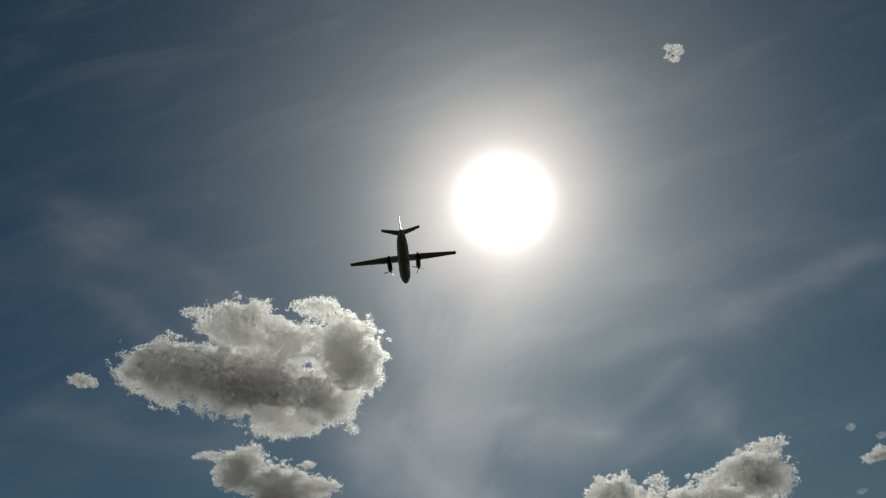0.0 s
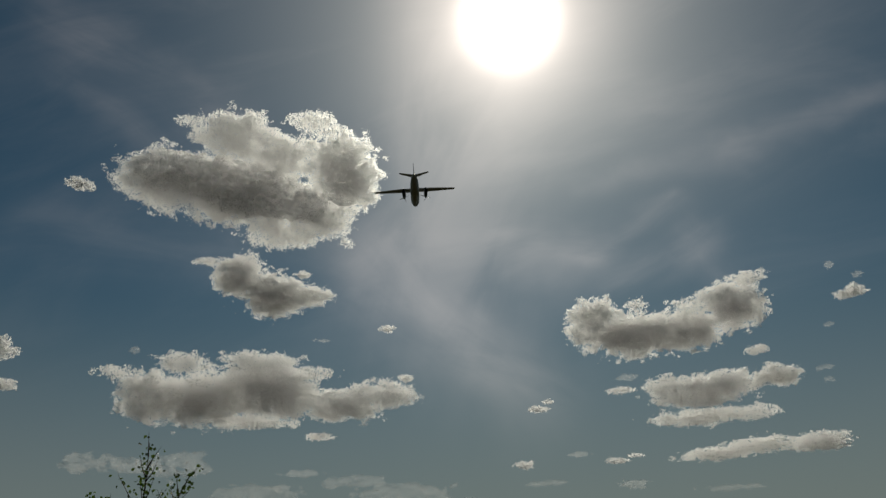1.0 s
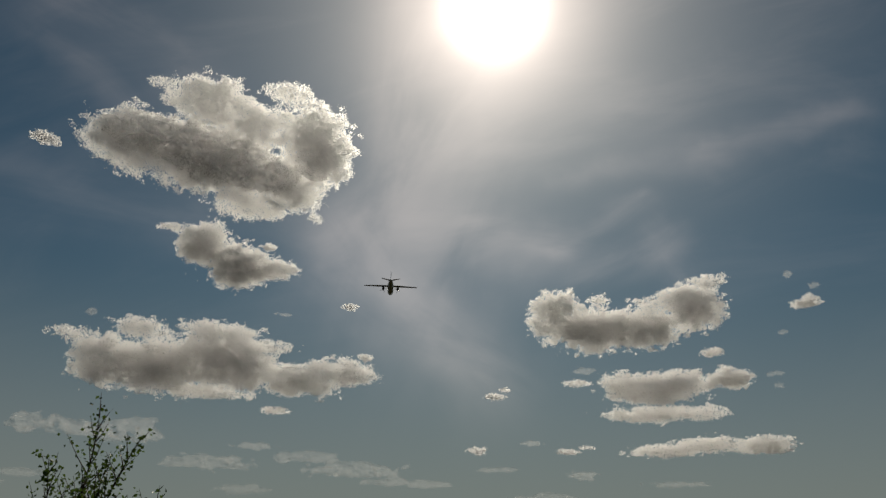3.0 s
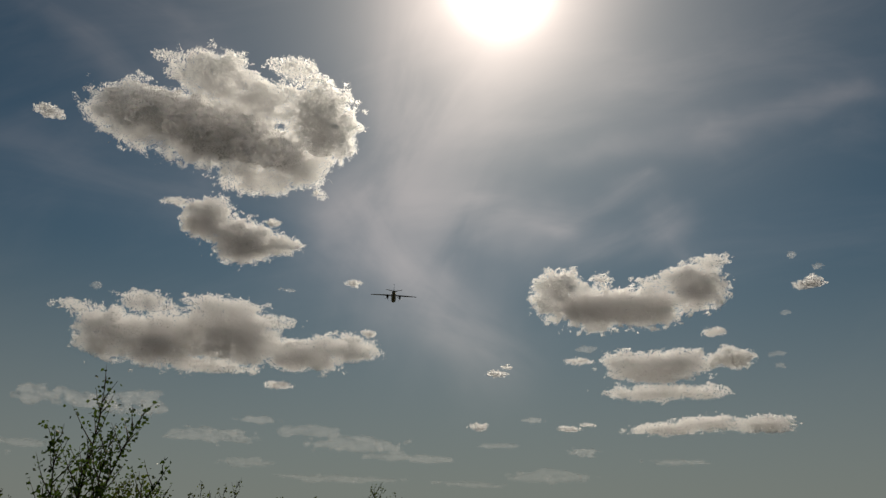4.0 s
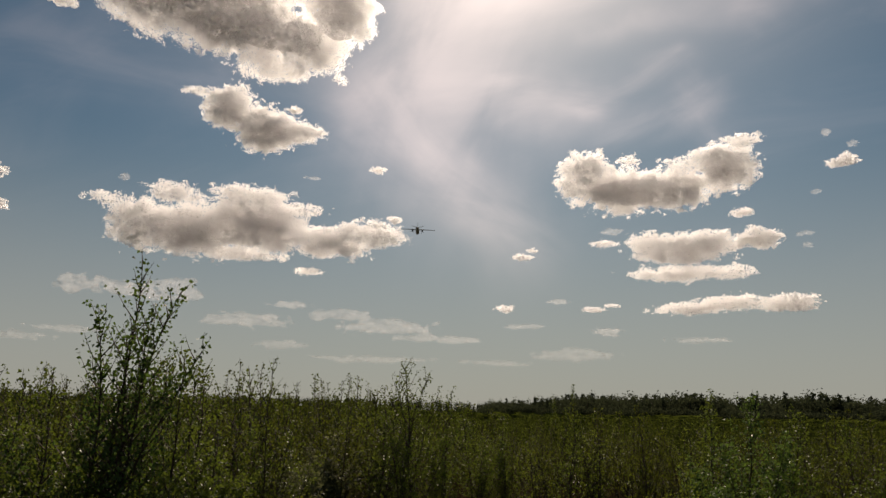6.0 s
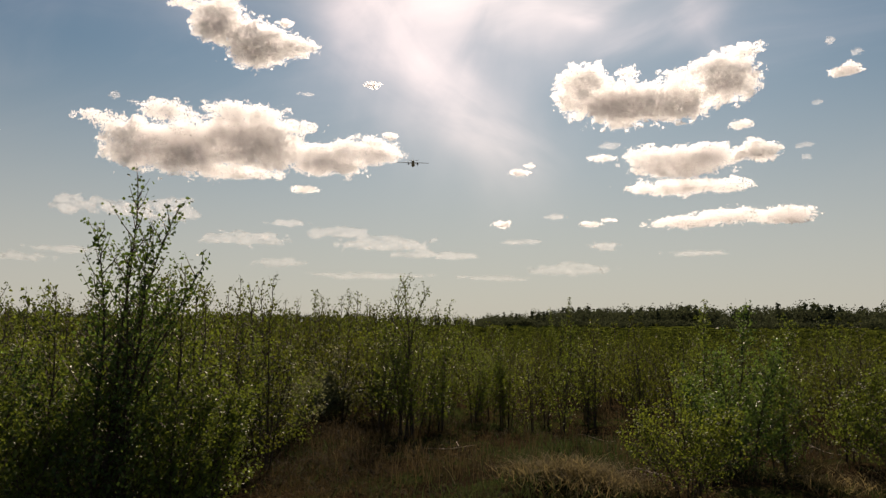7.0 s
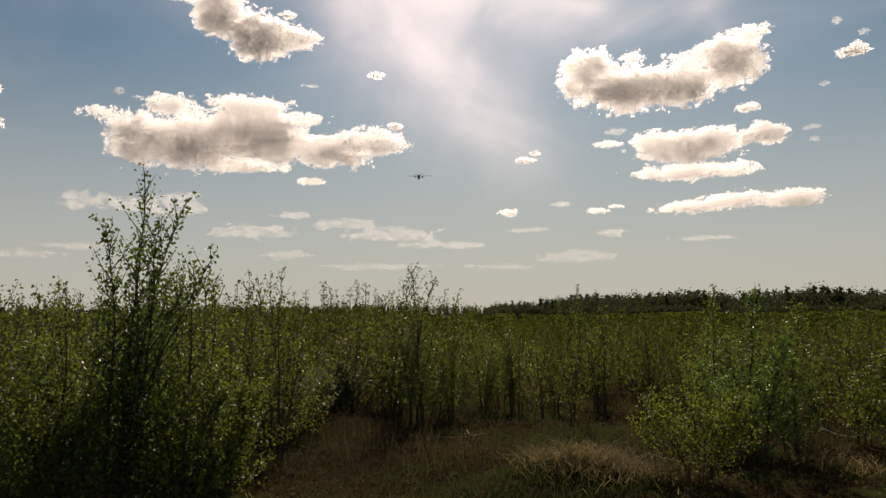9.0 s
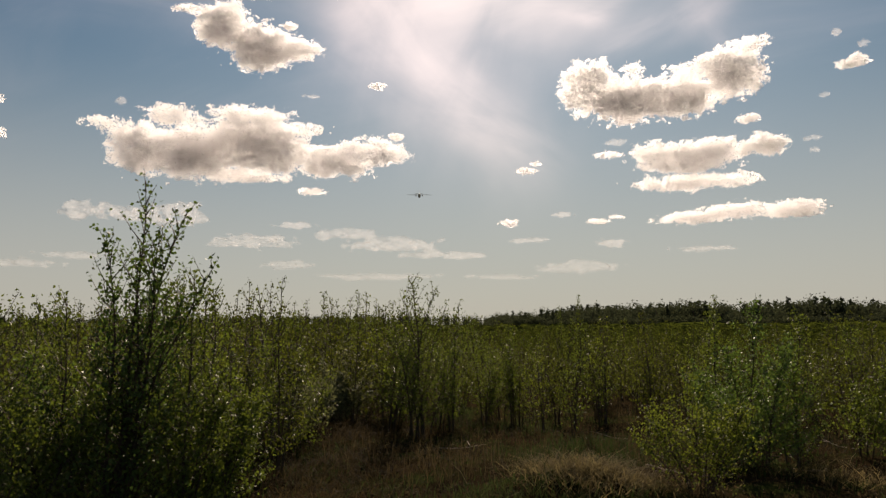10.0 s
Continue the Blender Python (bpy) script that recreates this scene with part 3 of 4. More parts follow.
def near_saplings():
    rng = np.random.default_rng(11)
    birch = "young birch with slender stems and fresh green leaves"
    # the tall one that stands out against the sky, with side leaders that spread from its foot
    sapling(polar(-23.9, 6.6), sapling_shape(rng, 2.86, 4, 0.58, 5600, 0.034, 0.05, 0.05, 13,
            leaders=((0.46, 2.62), (0.02, 2.45), (0.38, 2.4), (-0.16, 2.0), (0.68, 2.2), (0.16, 2.3))), LEAF_DEEP, "birch_sapling",
            "tall young birch with bare upper leader against the sky", "young tree")
    for az, far, high in ((-19.6, 6.7, 2.1), (-17.6, 6.9, 1.98), (-27.6, 6.7, 1.86)):
        sapling(polar(az, far), sapling_shape(rng, high, 5, 0.42, 2300, 0.033, 0.05, 0.06, 12), LEAF_BIRCH, "birch_sapling",
                "slender young birch beside a taller one", "young tree", "near birch saplings")
    # its lower neighbours: degrees to the right, metres away, height, stems, reach, leaves
    for az, far, high, stems, reach, count in ((-27.5, 6.9, 1.85, 5, 0.55, 3400), (-21.4, 6.9, 2.15, 5, 0.5, 3200), (-31.0, 6.5, 1.86, 5, 0.6, 3400), (-18.5, 7.3, 2.0, 5, 0.5, 3200),
                                               (-16.4, 7.9, 1.75, 4, 0.42, 2200), (-26.0, 7.8, 1.95, 5, 0.5, 2600), (-29.5, 8.2, 1.98, 5, 0.5, 2600),
                                               (-20.6, 8.0, 2.25, 5, 0.5, 2600), (-17.2, 9.0, 2.2, 5, 0.45, 2400), (-15.0, 9.6, 2.15, 4, 0.45, 2000), (-19.5, 9.0, 2.25, 4, 0.45, 2200), (-12.0, 10.2, 1.9, 4, 0.45, 1900)):
        sapling(polar(az, far), sapling_shape(rng, high * 0.96, stems, reach * 1.1, int(count * 0.9), 0.032, 0.04), LEAF_BIRCH, "birch_sapling", birch, "young tree", "near birch saplings")
    # the slim one in the middle and its fellows
    sapling(polar(-2.2, 10.8), sapling_shape(rng, 2.38, 6, 0.62, 4300, 0.031, 0.14, 0.03, leaders=((0.16, 2.2), (-0.2, 2.05), (0.36, 1.9))), LEAF_BIRCH, "birch_sapling",
            "slim upright young birch beside the open patch", "young tree")
    for az, far, high, stems, reach, count in ((0.2, 11.4, 1.95, 4, 0.4, 1500), (-4.2, 12.2, 1.75, 4, 0.4, 1400), (2.4, 12.4, 1.8, 4, 0.42, 1400), (4.8, 12.6, 1.7, 4, 0.42, 1400)):
        sapling(polar(az, far), sapling_shape(rng, high, stems, reach, int(count * 1.3), 0.031, 0.18), LEAF_BIRCH, "birch_sapling", birch, "young tree", "near birch saplings")
    # the yellow-green bush and the taller one behind it
    sapling(polar(18.2, 7.6), sapling_shape(rng, 1.14, 11, 0.55, 4600, 0.025, 0.2), LEAF_YELLOW, "birch_bush",
            "low yellow-green birch bush on dry grass", "bush")
    for az, far, high, stems, reach, count in ((21.8, 9.1, 1.92, 8, 0.62, 5200), (24.6, 9.6, 1.8, 5, 0.55, 2400), (19.4, 10.2, 1.85, 4, 0.5, 2000),
                                               (28.4, 10.4, 1.62, 5, 0.5, 1900), (31.5, 9.8, 1.6, 5, 0.5, 1900)):
        sapling(polar(az, far), sapling_shape(rng, high, stems, reach, int(count * 1.3), 0.031, 0.1), LEAF_DEEP if far < 9.3 else LEAF_BIRCH, "birch_sapling",
                "bushy young birch with dense green leaves", "young tree", "near birch saplings")
    # pale willow bushes at the edge of the thicket
    for az, far, high, reach in ((-7.6, 12.6, 1.2, 0.6), (-9.4, 12.2, 1.0, 0.5), (-11.4, 11.0, 1.0, 0.5)):
        sapling(polar(az, far), sapling_shape(rng, high, 7, reach, 1900, 0.045, 0.2), LEAF_WILLOW, "willow_bush",
                "pale grey-green willow bush among birches", "bush", "willow bushes")
    # lone leaders that rise over the thicket
    for az, far, high in ((9.9, 24.0, 2.55), (8.6, 26.0, 2.2), (18.9, 14.0, 2.0), (-9.4, 17.0, 2.45), (-6.8, 18.0, 2.5), (-5.2, 20.0, 2.35)):
        sapling(polar(az, far), sapling_shape(rng, high, 3, 0.26, 900, 0.042, 0.2), LEAF_BIRCH, "birch_sapling",
                "thin young birch rising over the thicket", "young tree", "thin birch saplings")


near_saplings()


def open_patch(x, y):
    """True where the ground lies open."""
    r, az = math.hypot(x, y), math.degrees(math.atan2(x, y))
    edge = 12.0 + 0.7 * math.sin(az * 0.45 + 0.8) + 0.5 * math.sin(az * 1.3) - 2.2 * math.exp(-((az - 21) / 5) ** 2)
    return r < edge and (az > -13 or r < 6.0)


def thicket():
    rng = np.random.default_rng(21)
    kinds = []
    for k in range(7):
        shape = sapling_shape(rng, rng.uniform(1.5, 1.95), 4, 0.46, 640, 0.036, 0.17, 0.12, 9)
        kinds.append(sapling(polar(150 + k, 30), shape, LEAF_YELLOW if k == 3 else LEAF_BIRCH if k == 5 else LEAF_THICKET, "birch_sapling",
                             "young birch in a dense thicket", "young tree", "birch thicket"))
    made, tries, taken = 0, 0, []
    while made < 285 and tries < 20000:
        tries += 1
        r, az = math.sqrt(rng.uniform(8.5 ** 2, 22 ** 2)), rng.uniform(-36, 36)
        x, y = polar(az, r)
        gap = 0.5 + 0.01 * r
        if open_patch(x, y) or any((x - p) ** 2 + (y - q) ** 2 < gap * gap for p, q in taken):
            continue
        taken.append((x, y))
        tall = (0.95 if az < -16 and r < 11.5 else 1.17 if az < -4 else 0.88) * rng.uniform(0.82, 1.12)
        copy_thing(kinds[made % 7], pose(x, y, float(swell_height(x, y)) - 0.02, rng.uniform(-4, 4), rng.uniform(-4, 4), rng.uniform(0, 360)) @ Matrix.Scale(tall, 4))
        made += 1
    for k, ob in enumerate(kinds):
        x, y = polar(-33 + 11 * k, 27)
        ob.matrix_basis = pose(x, y, 0, 0, 0, 40 * k)
    # beyond: the thicket closes to one sheet of young growth
    wood, green = [], []
    for near, far, count, n_leaf, leaf in ((21, 45, 1150, 140, 0.075), (45, 90, 1300, 70, 0.14), (90, 430, 1800, 36, 0.42)):
        for k in range(3):
            shape = sapling_shape(rng, 1.75, 2, 0.55, n_leaf, leaf, 0.12, 0.1, 4, True)
            m = count // 3
            r, az = np.sqrt(rng.uniform(near ** 2, far ** 2, m)), np.radians(rng.uniform(-40, 40, m))
            reach = np.where(np.degrees(az) > 3.5, np.minimum(far, 115), far)
            r = near + (r - near) * (reach - near) / (far - near)
            wide = 1.0 if near < 40 else 1.5 if near < 80 else 4.0
            size = (rng.uniform(0.75, 1.12, m) if near < 40 else rng.uniform(0.5, 1.4, m)) * wide
            tall = (np.where(np.degrees(az) < -4, 1.06 if near < 40 else 0.85, 0.8 if near < 40 else 0.56)) / wide
            where = np.stack([r * np.sin(az), r * np.cos(az), np.zeros(m), rng.uniform(0, 6.28, m), size, tall], -1)
            if near < 80:
                wood.append(spread_out(*joined(shape[0]), where))
            green.append(spread_out(*shape[2], where))
    # low brush under and between the saplings
    brush = []
    for k in range(4):
        shape = sapling_shape(rng, 0.7, 3, 0.4, 90, 0.05, 0.02, 0.1, 5, True)
        az, r = np.radians(rng.uniform(-38, 38, 900)), np.sqrt(rng.uniform(14 ** 2, 34 ** 2, 900))
        x, y = r * np.sin(az), r * np.cos(az)
        keep = np.array([not open_patch(p, q) for p, q in zip(x, y)])
        x, y = x[keep][:70], y[keep][:70]
        m = len(x)
        brush.append(spread_out(*shape[2], np.stack([x, y, swell_height(x, y), rng.uniform(0, 6.28, m), rng.uniform(0.6, 1.3, m), np.ones(m)], -1)))
    tagged(new("low_brush", mesh_of("low_brush", *joined(brush), LEAF_THICKET)), "low leafy brush under the young birches", "brush", "", "stuff")
    base = new("far_thicket")
    tagged(base, "sea of young birches reaching to the forest edge", "thicket", "", "stuff")
    part("stems", mesh_of("stems", *joined(wood), BARK), base)
    part("foliage", mesh_of("foliage", *joined(green), LEAF_FAR), base)


thicket()


# ---- distant forest ----
def forest():
    rng = np.random.default_rng(31)

    def broad(high):
        spots = []
        for _ in range(11):
            c = rng.normal(0, 1, 3) * (0.17, 0.17, 0.23) * high + (0, 0, 0.46 * high)
            spots.append(c + rng.normal(0, 0.075 * high, (16, 3)))
        return tube([(0, 0, 0), (0.1, 0, high * 0.4), (0, 0.1, high * 0.8)], 0.02 * high, 0.006 * high, 5), leaves(np.concatenate(spots), 0.074 * high, rng)

    def spruce(high):
        z = np.sqrt(rng.uniform(0.01, 1, 150)) * 0.9
        r, a = z * 0.16 * high * rng.uniform(0.5, 1, 150), rng.uniform(0, 6.28, 150)
        at = np.stack([r * np.cos(a), r * np.sin(a), high * (1 - z)], -1)
        return tube([(0, 0, 0), (0, 0, high * 0.5), (0, 0, high)], 0.014 * high, 0.002 * high, 5), leaves(at, 0.1 * high, rng, 1.2)

    # stretches: degrees from, to, metres away, depth, trees, height, share of spruces
    for az0, az1, far, deep, count, high, pine in ((3.0, 36.0, 270, 50, 660, 8.9, 0.2), (-36.0, 3.4, 640, 50, 540, 10.5, 0.4)):
        wood, green, dark = [], [], []
        for k in range(6):
            conifer = k >= 6 * (1 - pine)
            tree = spruce(1.0) if conifer else broad(1.0)
            m = count // 6
            az, r = rng.uniform(az0, az1, m), far + rng.uniform(0, deep, m)
            ramp = np.clip((az - az0) / 9, 0, 1) if az0 > 0 else np.clip((az1 - az) / 4, 0, 1)
            size = high * (0.62 + 0.38 * ramp) * rng.uniform(0.82, 1.1, m) * (1.08 if conifer else 1.0) * (1 + 0.06 * np.sin(az * 0.8))
            a = np.radians(az)
            where = np.stack([r * np.sin(a), r * np.cos(a), np.zeros(m), rng.uniform(0, 6.28, m), size, np.ones(m)], -1)
            wood.append(spread_out(*tree[0], where))
            (dark if conifer else green).append(spread_out(*tree[1], where))
            if not conifer:
                m = 60
                a, r = np.radians(rng.uniform(az0, az1, m)), far - 6 + rng.uniform(-4, 4, m)
                foot = np.stack([r * np.sin(a), r * np.cos(a), np.full(m, -0.4), rng.uniform(0, 6.28, m), rng.uniform(3.6, 5.2, m) * 1.6, np.full(m, 0.62)], -1)
                green.append(spread_out(*tree[1], foot))
        base = new("forest_edge")
        tagged(base, "dark mixed forest edge on the horizon", "forest", "", "stuff")
        part("trunks", mesh_of("trunks", *joined(wood), BARK), base)
        part("foliage", mesh_of("foliage", *joined(green), LEAF_WOOD_HAZED), base)
        part("needles", mesh_of("needles", *joined(dark), NEEDLE_HAZED), base)


forest()


# ---- undergrowth ----
def blades(at, high, wide, rng, lean=0.5):
    """Bent blades, two quads each."""
    n = len(at)
    a = rng.uniform(0, 6.28, n)
    side = np.stack([np.cos(a), np.sin(a), 0 * a], -1) * wide
    b = rng.uniform(0, 6.28, n)
    h = (high * rng.uniform(0.5, 1.3, n))[:, None]
    fall = np.stack([np.cos(b), np.sin(b), 0 * b], -1) * h * (lean * rng.uniform(0.2, 1.4, n))[:, None]
    mid, tip = at + (0, 0, 1) * h * 0.6 + fall * 0.35, at + (0, 0, 1) * h * rng.uniform(0.55, 1.0, n)[:, None] + fall
    v = np.stack([at - side, at + side, mid + side * 0.7, mid - side * 0.7, tip + side * 0.15, tip - side * 0.15], 1).reshape(-1, 3)
    k = np.arange(n)[:, None] * 6
    return v, np.concatenate([k + (0, 1, 2, 3), k + (3, 2, 4, 5)])


def undergrowth():
    rng = np.random.default_rng(51)

    def ring(n, r0, r1, a0=-38, a1=38):
        r, a = np.sqrt(rng.uniform(r0 ** 2, r1 ** 2, n)), np.radians(rng.uniform(a0, a1, n))
        x, y = r * np.sin(a), r * np.cos(a)
        return np.stack([x, y, swell_height(x, y)], -1)

    def patchy(p, fx, fy, off, limit):
        v = np.sin(p[:, 0] * fx + off) * np.cos(p[:, 1] * fy - off) + 0.5 * np.sin(p[:, 0] * fx * 2.3 + p[:, 1] * fy * 1.9) + rng.normal(0, 0.35, len(p))
        return p[v > limit]

    def heap(x, y, wide, deep, n):
        at = np.stack([x + rng.normal(0, wide, n), y + rng.normal(0, deep, n), np.zeros(n)], -1)
        at[:, 2] = swell_height(at[:, 0], at[:, 1]) + np.abs(rng.normal(0, 0.03, n))
        return at

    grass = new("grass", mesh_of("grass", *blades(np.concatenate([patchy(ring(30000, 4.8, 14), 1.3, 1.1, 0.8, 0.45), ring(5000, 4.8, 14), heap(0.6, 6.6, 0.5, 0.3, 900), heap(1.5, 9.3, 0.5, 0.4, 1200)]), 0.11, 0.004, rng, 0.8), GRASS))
    tagged(grass, "sparse green grass tufts on brown soil", "grass", "", "stuff")
    hay = np.concatenate([heap(1.42, 7.1, 0.3, 0.22, 1500), heap(1.0, 7.5, 0.2, 0.15, 250), heap(4.2, 8.0, 0.5, 0.3, 400), patchy(ring(3000, 5.2, 10), 1.1, 1.5, 2.4, 0.9)])
    straw = new("straw_heap", mesh_of("straw_heap", *blades(hay, 0.14, 0.0045, rng, 2.4), STRAW))
    tagged(straw, "flattened pale dry straw in a heap", "dry grass", "", "stuff")
    spots = np.concatenate([patchy(ring(24000, 4.8, 14.5), 0.9, 1.2, 1.4, 0.1), heap(-1.6, 11.3, 0.6, 0.9, 3500), heap(-1.2, 8.6, 0.8, 0.7, 2500)])
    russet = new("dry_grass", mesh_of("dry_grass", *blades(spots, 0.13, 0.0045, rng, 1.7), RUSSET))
    tagged(russet, "matted russet-brown dead grass on the soil", "dry grass", "", "stuff")
    weeds = new("dry_weeds", mesh_of("dry_weeds", *blades(patchy(ring(11000, 7.5, 17), 0.8, 0.9, 4.1, 0.0), 0.34, 0.003, rng, 0.35), STALK))
    tagged(weeds, "brown dry weed stalks under the birches", "weeds", "", "stuff")
    spots = ring(14000, 4.8, 14)
    spots[:, 2] += rng.uniform(0.0, 0.03, len(spots))
    litter = new("leaf_litter", mesh_of("leaf_litter", *leaves(spots, 0.035, rng, -0.2), STALK))
    tagged(litter, "brown fallen leaves scattered on the soil", "leaf litter", "", "stuff")
    for k in range(14):
        x, y = polar(rng.uniform(-11, 30), rng.uniform(6.6, 11.5))
        a, ln = rng.uniform(0, 6.28), rng.uniform(0.3, 0.8)
        s = np.linspace(-0.5, 0.5, 6)
        px, py = x + math.cos(a) * ln * s, y + math.sin(a) * ln * s + 0.04 * np.sin(s * 7)
        line = np.stack([px, py, swell_height(px, py) + 0.02 + 0.03 * np.abs(s)], -1)
        tagged(new("fallen_twig", mesh_of("fallen_twig", *tube(line, 0.009, 0.004, 5), PALE_BARK, True)),
               "pale weathered twig lying on dry grass", "twig", "fallen twigs")


undergrowth()


# ---- aeroplane: nose along +y, wings along x ----
def ring_body(stations, sides=20):
    """A closed body of elliptic rings: (y, z middle, half width, half height)."""
    a = np.arange(sides) * 2 * math.pi / sides
    v = [np.stack([w * np.cos(a), np.full(sides, y), z + h * np.sin(a)], -1) for y, z, w, h in stations]
    n = len(stations)
    i, k = np.meshgrid(np.arange(n - 1), np.arange(sides), indexing="ij")
    k2 = (k + 1) % sides
    q = np.stack([i * sides + k, i * sides + k2, (i + 1) * sides + k2, (i + 1) * sides + k], -1).reshape(-1, 4)
    return np.concatenate(v), q


def wing_body(sections, upright=False):
    """A closed aerofoil body: sections (span, leading edge y, chord, z, thickness)."""
    prof = np.array([(0, 0), (0.06, 0.34), (0.3, 0.5), (0.65, 0.3), (1, 0.02), (1, -0.02), (0.65, -0.22), (0.3, -0.42), (0.06, -0.28)])
    m, v = len(prof), []
    for s, lead, chord, z, thick in sections:
        y, h = lead - prof[:, 0] * chord, prof[:, 1] * thick
        v.append(np.stack([h, y, np.full(m, s)], -1) if upright else np.stack([np.full(m, s), y, z + h], -1))
    n = len(sections)
    mid = [v[0].mean(0, keepdims=True), v[-1].mean(0, keepdims=True)]
    i, k = np.meshgrid(np.arange(n - 1), np.arange(m), indexing="ij")
    k2 = (k + 1) % m
    q = np.stack([i * m + k, i * m + k2, (i + 1) * m + k2, (i + 1) * m + k], -1).reshape(-1, 4)
    k = np.arange(m)
    c0 = np.stack([(k + 1) % m, k, np.full(m, n * m), np.full(m, n * m)], -1)
    c1 = np.stack([(n - 1) * m + k, (n - 1) * m + (k + 1) % m, np.full(m, n * m + 1), np.full(m, n * m + 1)], -1)
    return np.concatenate(v + mid), q, np.concatenate([c0, c1])[:, :3]


def solid(name, verts, quads, tris, mat, smooth=True):
    me = bpy.data.meshes.new(name)
    me.from_pydata(verts.tolist(), [], quads.tolist() + tris.tolist())
    bm = bmesh.new()
    bm.from_mesh(me)
    bmesh.ops.recalc_face_normals(bm, faces=bm.faces)
    bm.to_mesh(me)
    bm.free()
    for p in me.polygons:
        p.use_smooth = smooth
    me.materials.append(mat)
    return me


NO_TRIS = np.zeros((0, 3), int)


def aeroplane():
    plane = new("aeroplane")
    tagged(plane, "grey twin-engined turboprop transport aeroplane flying away", "aeroplane")
    hull = [(11.9, -0.35, 0.03, 0.03), (11.7, -0.32, 0.45, 0.42), (11.0, -0.2, 0.9, 0.85), (9.8, -0.05, 1.25, 1.22), (8.2, 0, 1.52, 1.52), (5.5, 0, 1.58, 1.58),
            (0, 0, 1.58, 1.58), (-3.2, 0.02, 1.58, 1.55), (-5.6, 0.25, 1.5, 1.3), (-8.0, 0.6, 1.28, 0.98), (-10.2, 0.92, 0.92, 0.66), (-11.4, 1.1, 0.5, 0.4), (-11.9, 1.18, 0.03, 0.03)]
    part("fuselage", solid("fuselage", *ring_body(hull), NO_TRIS, GREY_PAINT), plane)
    glass = [(10.55, 0.42, 0.05, 0.05), (10.5, 0.45, 0.75, 0.3), (9.6, 0.82, 0.98, 0.36), (9.0, 1.02, 0.7, 0.3), (8.9, 1.05, 0.05, 0.05)]
    part("cockpit_window", solid("cockpit_window", *ring_body(glass, 14), NO_TRIS, GLASS_DARK), plane, "dark cockpit glazing")
    wing = [(-14.6, 2.9, 1.35, 1.5, 0.2), (-14.2, 3.15, 1.55, 1.52, 0.24), (-5.2, 4.1, 3.2, 1.72, 0.5), (0, 4.2, 3.4, 1.72, 0.55), (5.2, 4.1, 3.2, 1.72, 0.5), (14.2, 3.15, 1.55, 1.52, 0.24), (14.6, 2.9, 1.35, 1.5, 0.2)]
    part("wing", solid("wing", *wing_body(wing), GREY_PAINT), plane)
    fairing = [(4.8, 1.42, 0.1, 0.1), (4.2, 1.48, 1.0, 0.42), (2.0, 1.52, 1.1, 0.46), (0.0, 1.45, 0.8, 0.3), (-1.0, 1.38, 0.1, 0.1)]
    part("wing_fairing", solid("wing_fairing", *ring_body(fairing, 14), NO_TRIS, GREY_PAINT), plane)
    for s in (-1, 1):
        tail = [(s * 0.2, -8.7, 2.5, 1.25, 0.3), (s * 2.6, -9.5, 1.85, 1.65, 0.22), (s * 4.9, -10.3, 1.2, 2.05, 0.14), (s * 5.05, -10.6, 0.8, 2.08, 0.08)]
        part("tailplane", solid("tailplane", *wing_body(tail), GREY_PAINT), plane)
        pod = [(6.65, 1.0, 0.32, 0.34), (6.4, 0.98, 0.56, 0.62), (5.4, 0.9, 0.66, 0.8), (3.8, 0.86, 0.68, 0.86), (2.2, 0.95, 0.62, 0.72), (0.8, 1.2, 0.4, 0.42), (0.0, 1.35, 0.2, 0.2), (-0.2, 1.36, 0.03, 0.03)]
        v, q = ring_body(pod, 16)
        engine = part("engine_nacelle", solid("engine_nacelle", v + (s * 3.95, 0, 0), q, NO_TRIS, DARK_PAINT), plane)
        intake = [(6.7, 0.4, 0.18, 0.06), (6.65, 0.4, 0.3, 0.13), (5.8, 0.32, 0.34, 0.2), (4.4, 0.3, 0.2, 0.2)]
        v, q = ring_body(intake, 12)
        part("air_intake", solid("air_intake", v + (s * 3.95, 0, 0), q, NO_TRIS, DARK_PAINT), engine)
        stack = [(3.2, 0.95, 0.14, 0.16), (2.2, 0.92, 0.16, 0.2), (1.2, 0.9, 0.15, 0.18)]
        v, q = ring_body(stack, 10)
        part("exhaust", solid("exhaust", v + (s * 4.55, 0, 0), q, NO_TRIS, BLADE_METAL), engine)
        prop = part("propeller", solid("propeller", *ring_body([(0.85, 0, 0.02, 0.02), (0.7, 0, 0.14, 0.14), (0.35, 0, 0.25, 0.25), (0, 0, 0.3, 0.3), (-0.1, 0, 0.28, 0.28)], 14), NO_TRIS, DARK_PAINT), plane)
        for k in range(4):
            b = [(0.2, 0.06, 0.14, 0, 0.12), (0.7, 0.14, 0.26, 0, 0.1), (1.4, 0.15, 0.28, 0, 0.06), (1.9, 0.1, 0.2, 0, 0.03), (1.98, 0.05, 0.1, 0, 0.02)]
            v, q, t = wing_body(b, True)
            turn = np.array(pose(0, 0, 0, 0, 90 * k, 0) @ pose(0, 0.3, 0, 0, 0, 38))
            part("blade", solid("blade", v @ turn[:3, :3].T + turn[:3, 3], q, t, BLADE_METAL), prop)
        PROPS.append((prop, s))
    fin = [(0.9, -6.4, 5.2, 0, 0.3), (1.7, -7.8, 3.7, 0, 0.36), (3.4, -8.9, 2.8, 0, 0.3), (5.6, -10.2, 1.8, 0, 0.2), (5.9, -10.5, 1.3, 0, 0.1)]
    part("fin", solid("fin", *wing_body(fin, True), GREY_PAINT), plane)
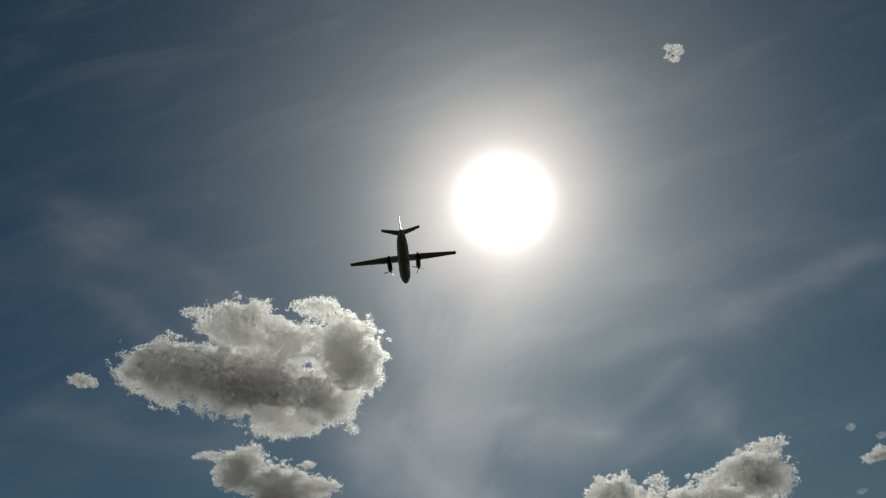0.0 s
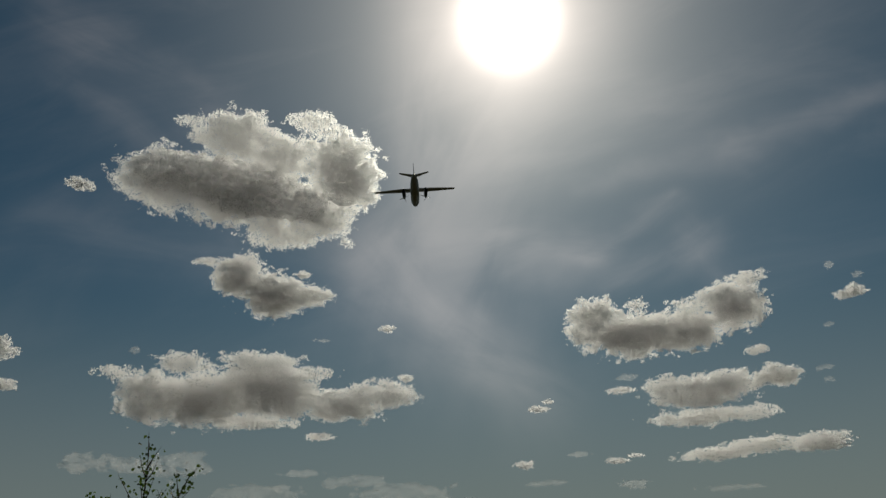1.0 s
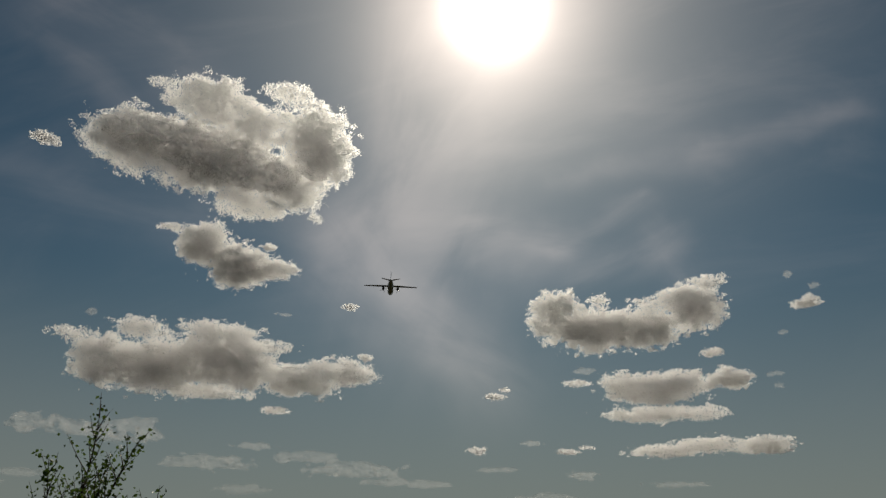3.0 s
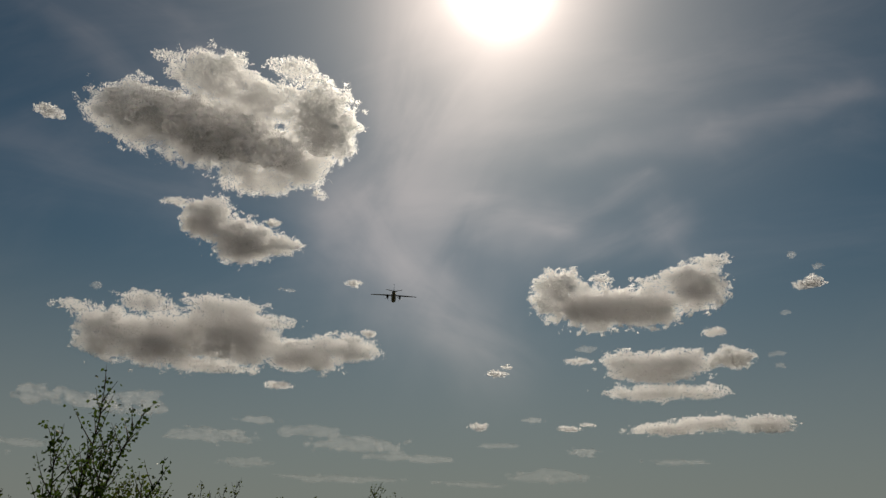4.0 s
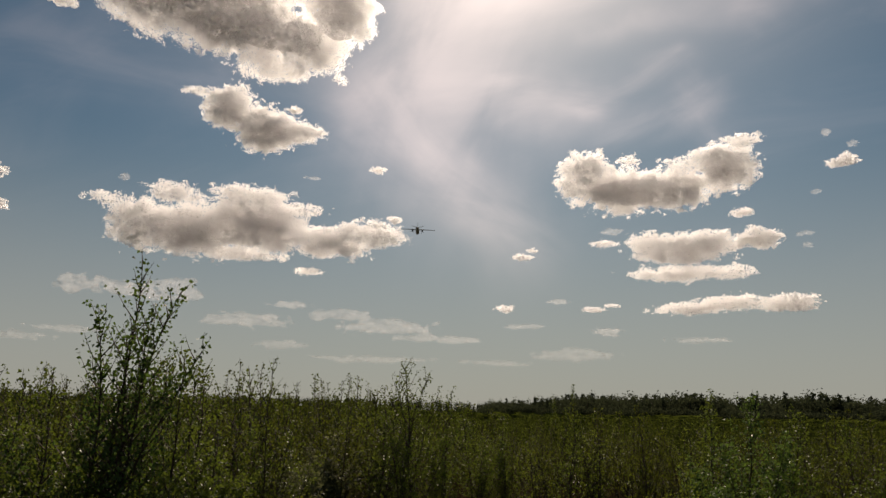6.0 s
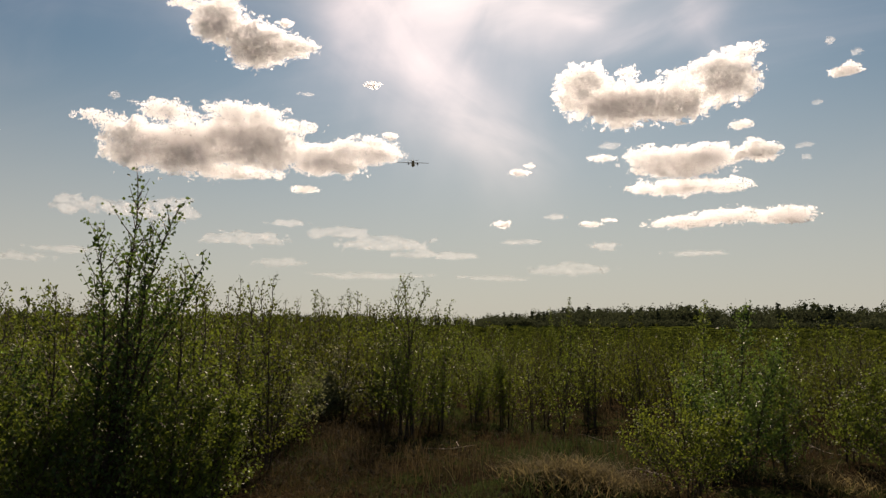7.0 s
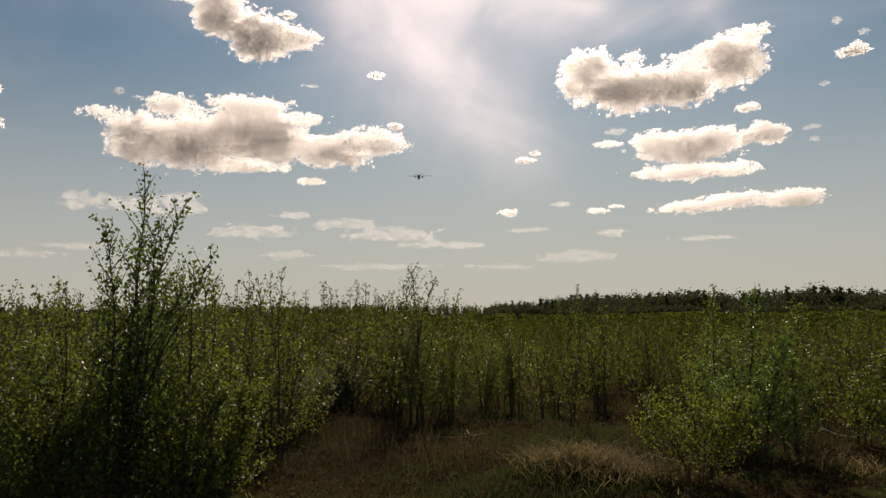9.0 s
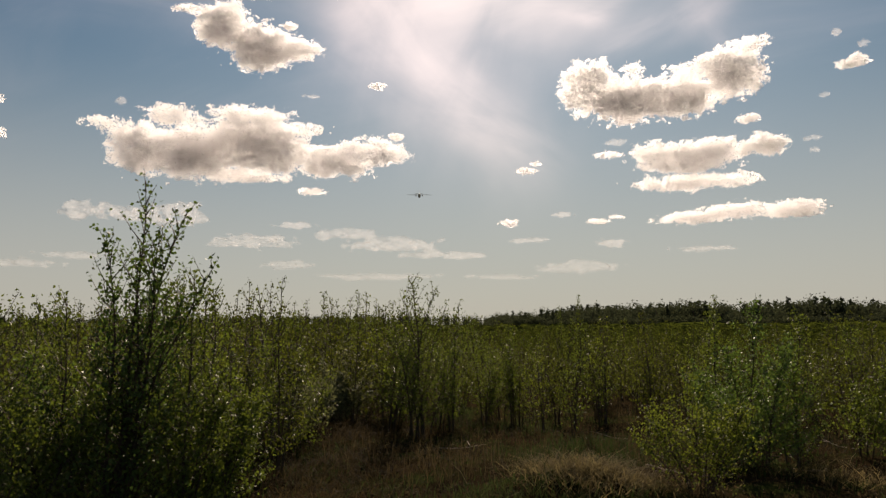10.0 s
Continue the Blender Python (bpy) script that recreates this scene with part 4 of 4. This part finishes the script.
    for s in (-1, 1):
        pod = [(1.6, -1.25, 0.08, 0.08), (1.0, -1.25, 0.32, 0.34), (-0.8, -1.22, 0.36, 0.36), (-2.6, -1.15, 0.25, 0.25), (-3.6, -1.05, 0.04, 0.04)]
        v, q = ring_body(pod, 12)
        part("side_blister", solid("side_blister", v + (s * 1.0, 0, 0.25), q, NO_TRIS, GREY_PAINT), plane)
    for k in range(6):
        for s in (-1, 1):
            disc = [(0.16, 0, 0.02, 0.02), (0.15, 0, 0.15, 0.19), (-0.15, 0, 0.15, 0.19), (-0.16, 0, 0.02, 0.02)]
            v, q = ring_body([(y, z, 0.04, h) for y, z, w, h in disc], 10)
            part("cabin_window", solid("cabin_window", v + (s * 1.56, 6.6 - 1.9 * k, 0.35), q, NO_TRIS, GLASS_DARK), plane, "round dark porthole")
    return plane


PROPS = []
PLANE = aeroplane()


# ---- what moves ----
def motions():
    # seconds, degrees to the right of ahead, degrees up, metres away, bank, nose up
    rows = []
    for t, az, el, far, bank in ((0.0, -4.06, 37.75, 201, 3.6), (0.5, -3.58, 32.84, 233, 3.4), (1.0, -3.12, 28.95, 268, 2.4), (1.5, -2.95, 26.1, 303, 2.0),
                                 (2.0, -2.75, 23.66, 337, 0.8), (2.5, -2.5, 21.6, 371, 0.2), (3.2, -2.38, 19.4, 419, -0.4), (4.0, -2.28, 17.43, 473, -1.0),
                                 (4.5, -2.25, 16.3, 507, -1.2), (5.0, -2.22, 15.38, 541, -1.2), (5.5, -2.22, 14.5, 575, -1.2), (6.2, -2.26, 13.4, 623, -1.0),
                                 (7.0, -2.29, 12.4, 677, -0.8), (7.5, -2.30, 11.9, 711, -0.5), (8.0, -2.29, 11.38, 745, 0.0), (8.5, -2.28, 10.95, 779, 0.0),
                                 (9.0, -2.28, 10.62, 813, 0.0), (9.5, -2.29, 10.32, 847, 0.0), (10.0, -2.30, 9.97, 881, 0.0)):
        a, e = radians(az), radians(el - 0.1 * max(0.0, 1 - t / 6))
        rows.append((t, pose(far * math.sin(a) * math.cos(e), far * math.cos(a) * math.cos(e), far * math.sin(e) + EYE, 0, 0, 2.2)
                     @ pose(0, 0, 0, 3.5, -bank, 0)))
    walk(PLANE, rows)
    for prop, s in PROPS:
        walk(prop, [(k * 0.1, pose(s * 3.95, 6.6, 1.0, 0, 72 * k + 20 * s, 0)) for k in range(101)])


motions()
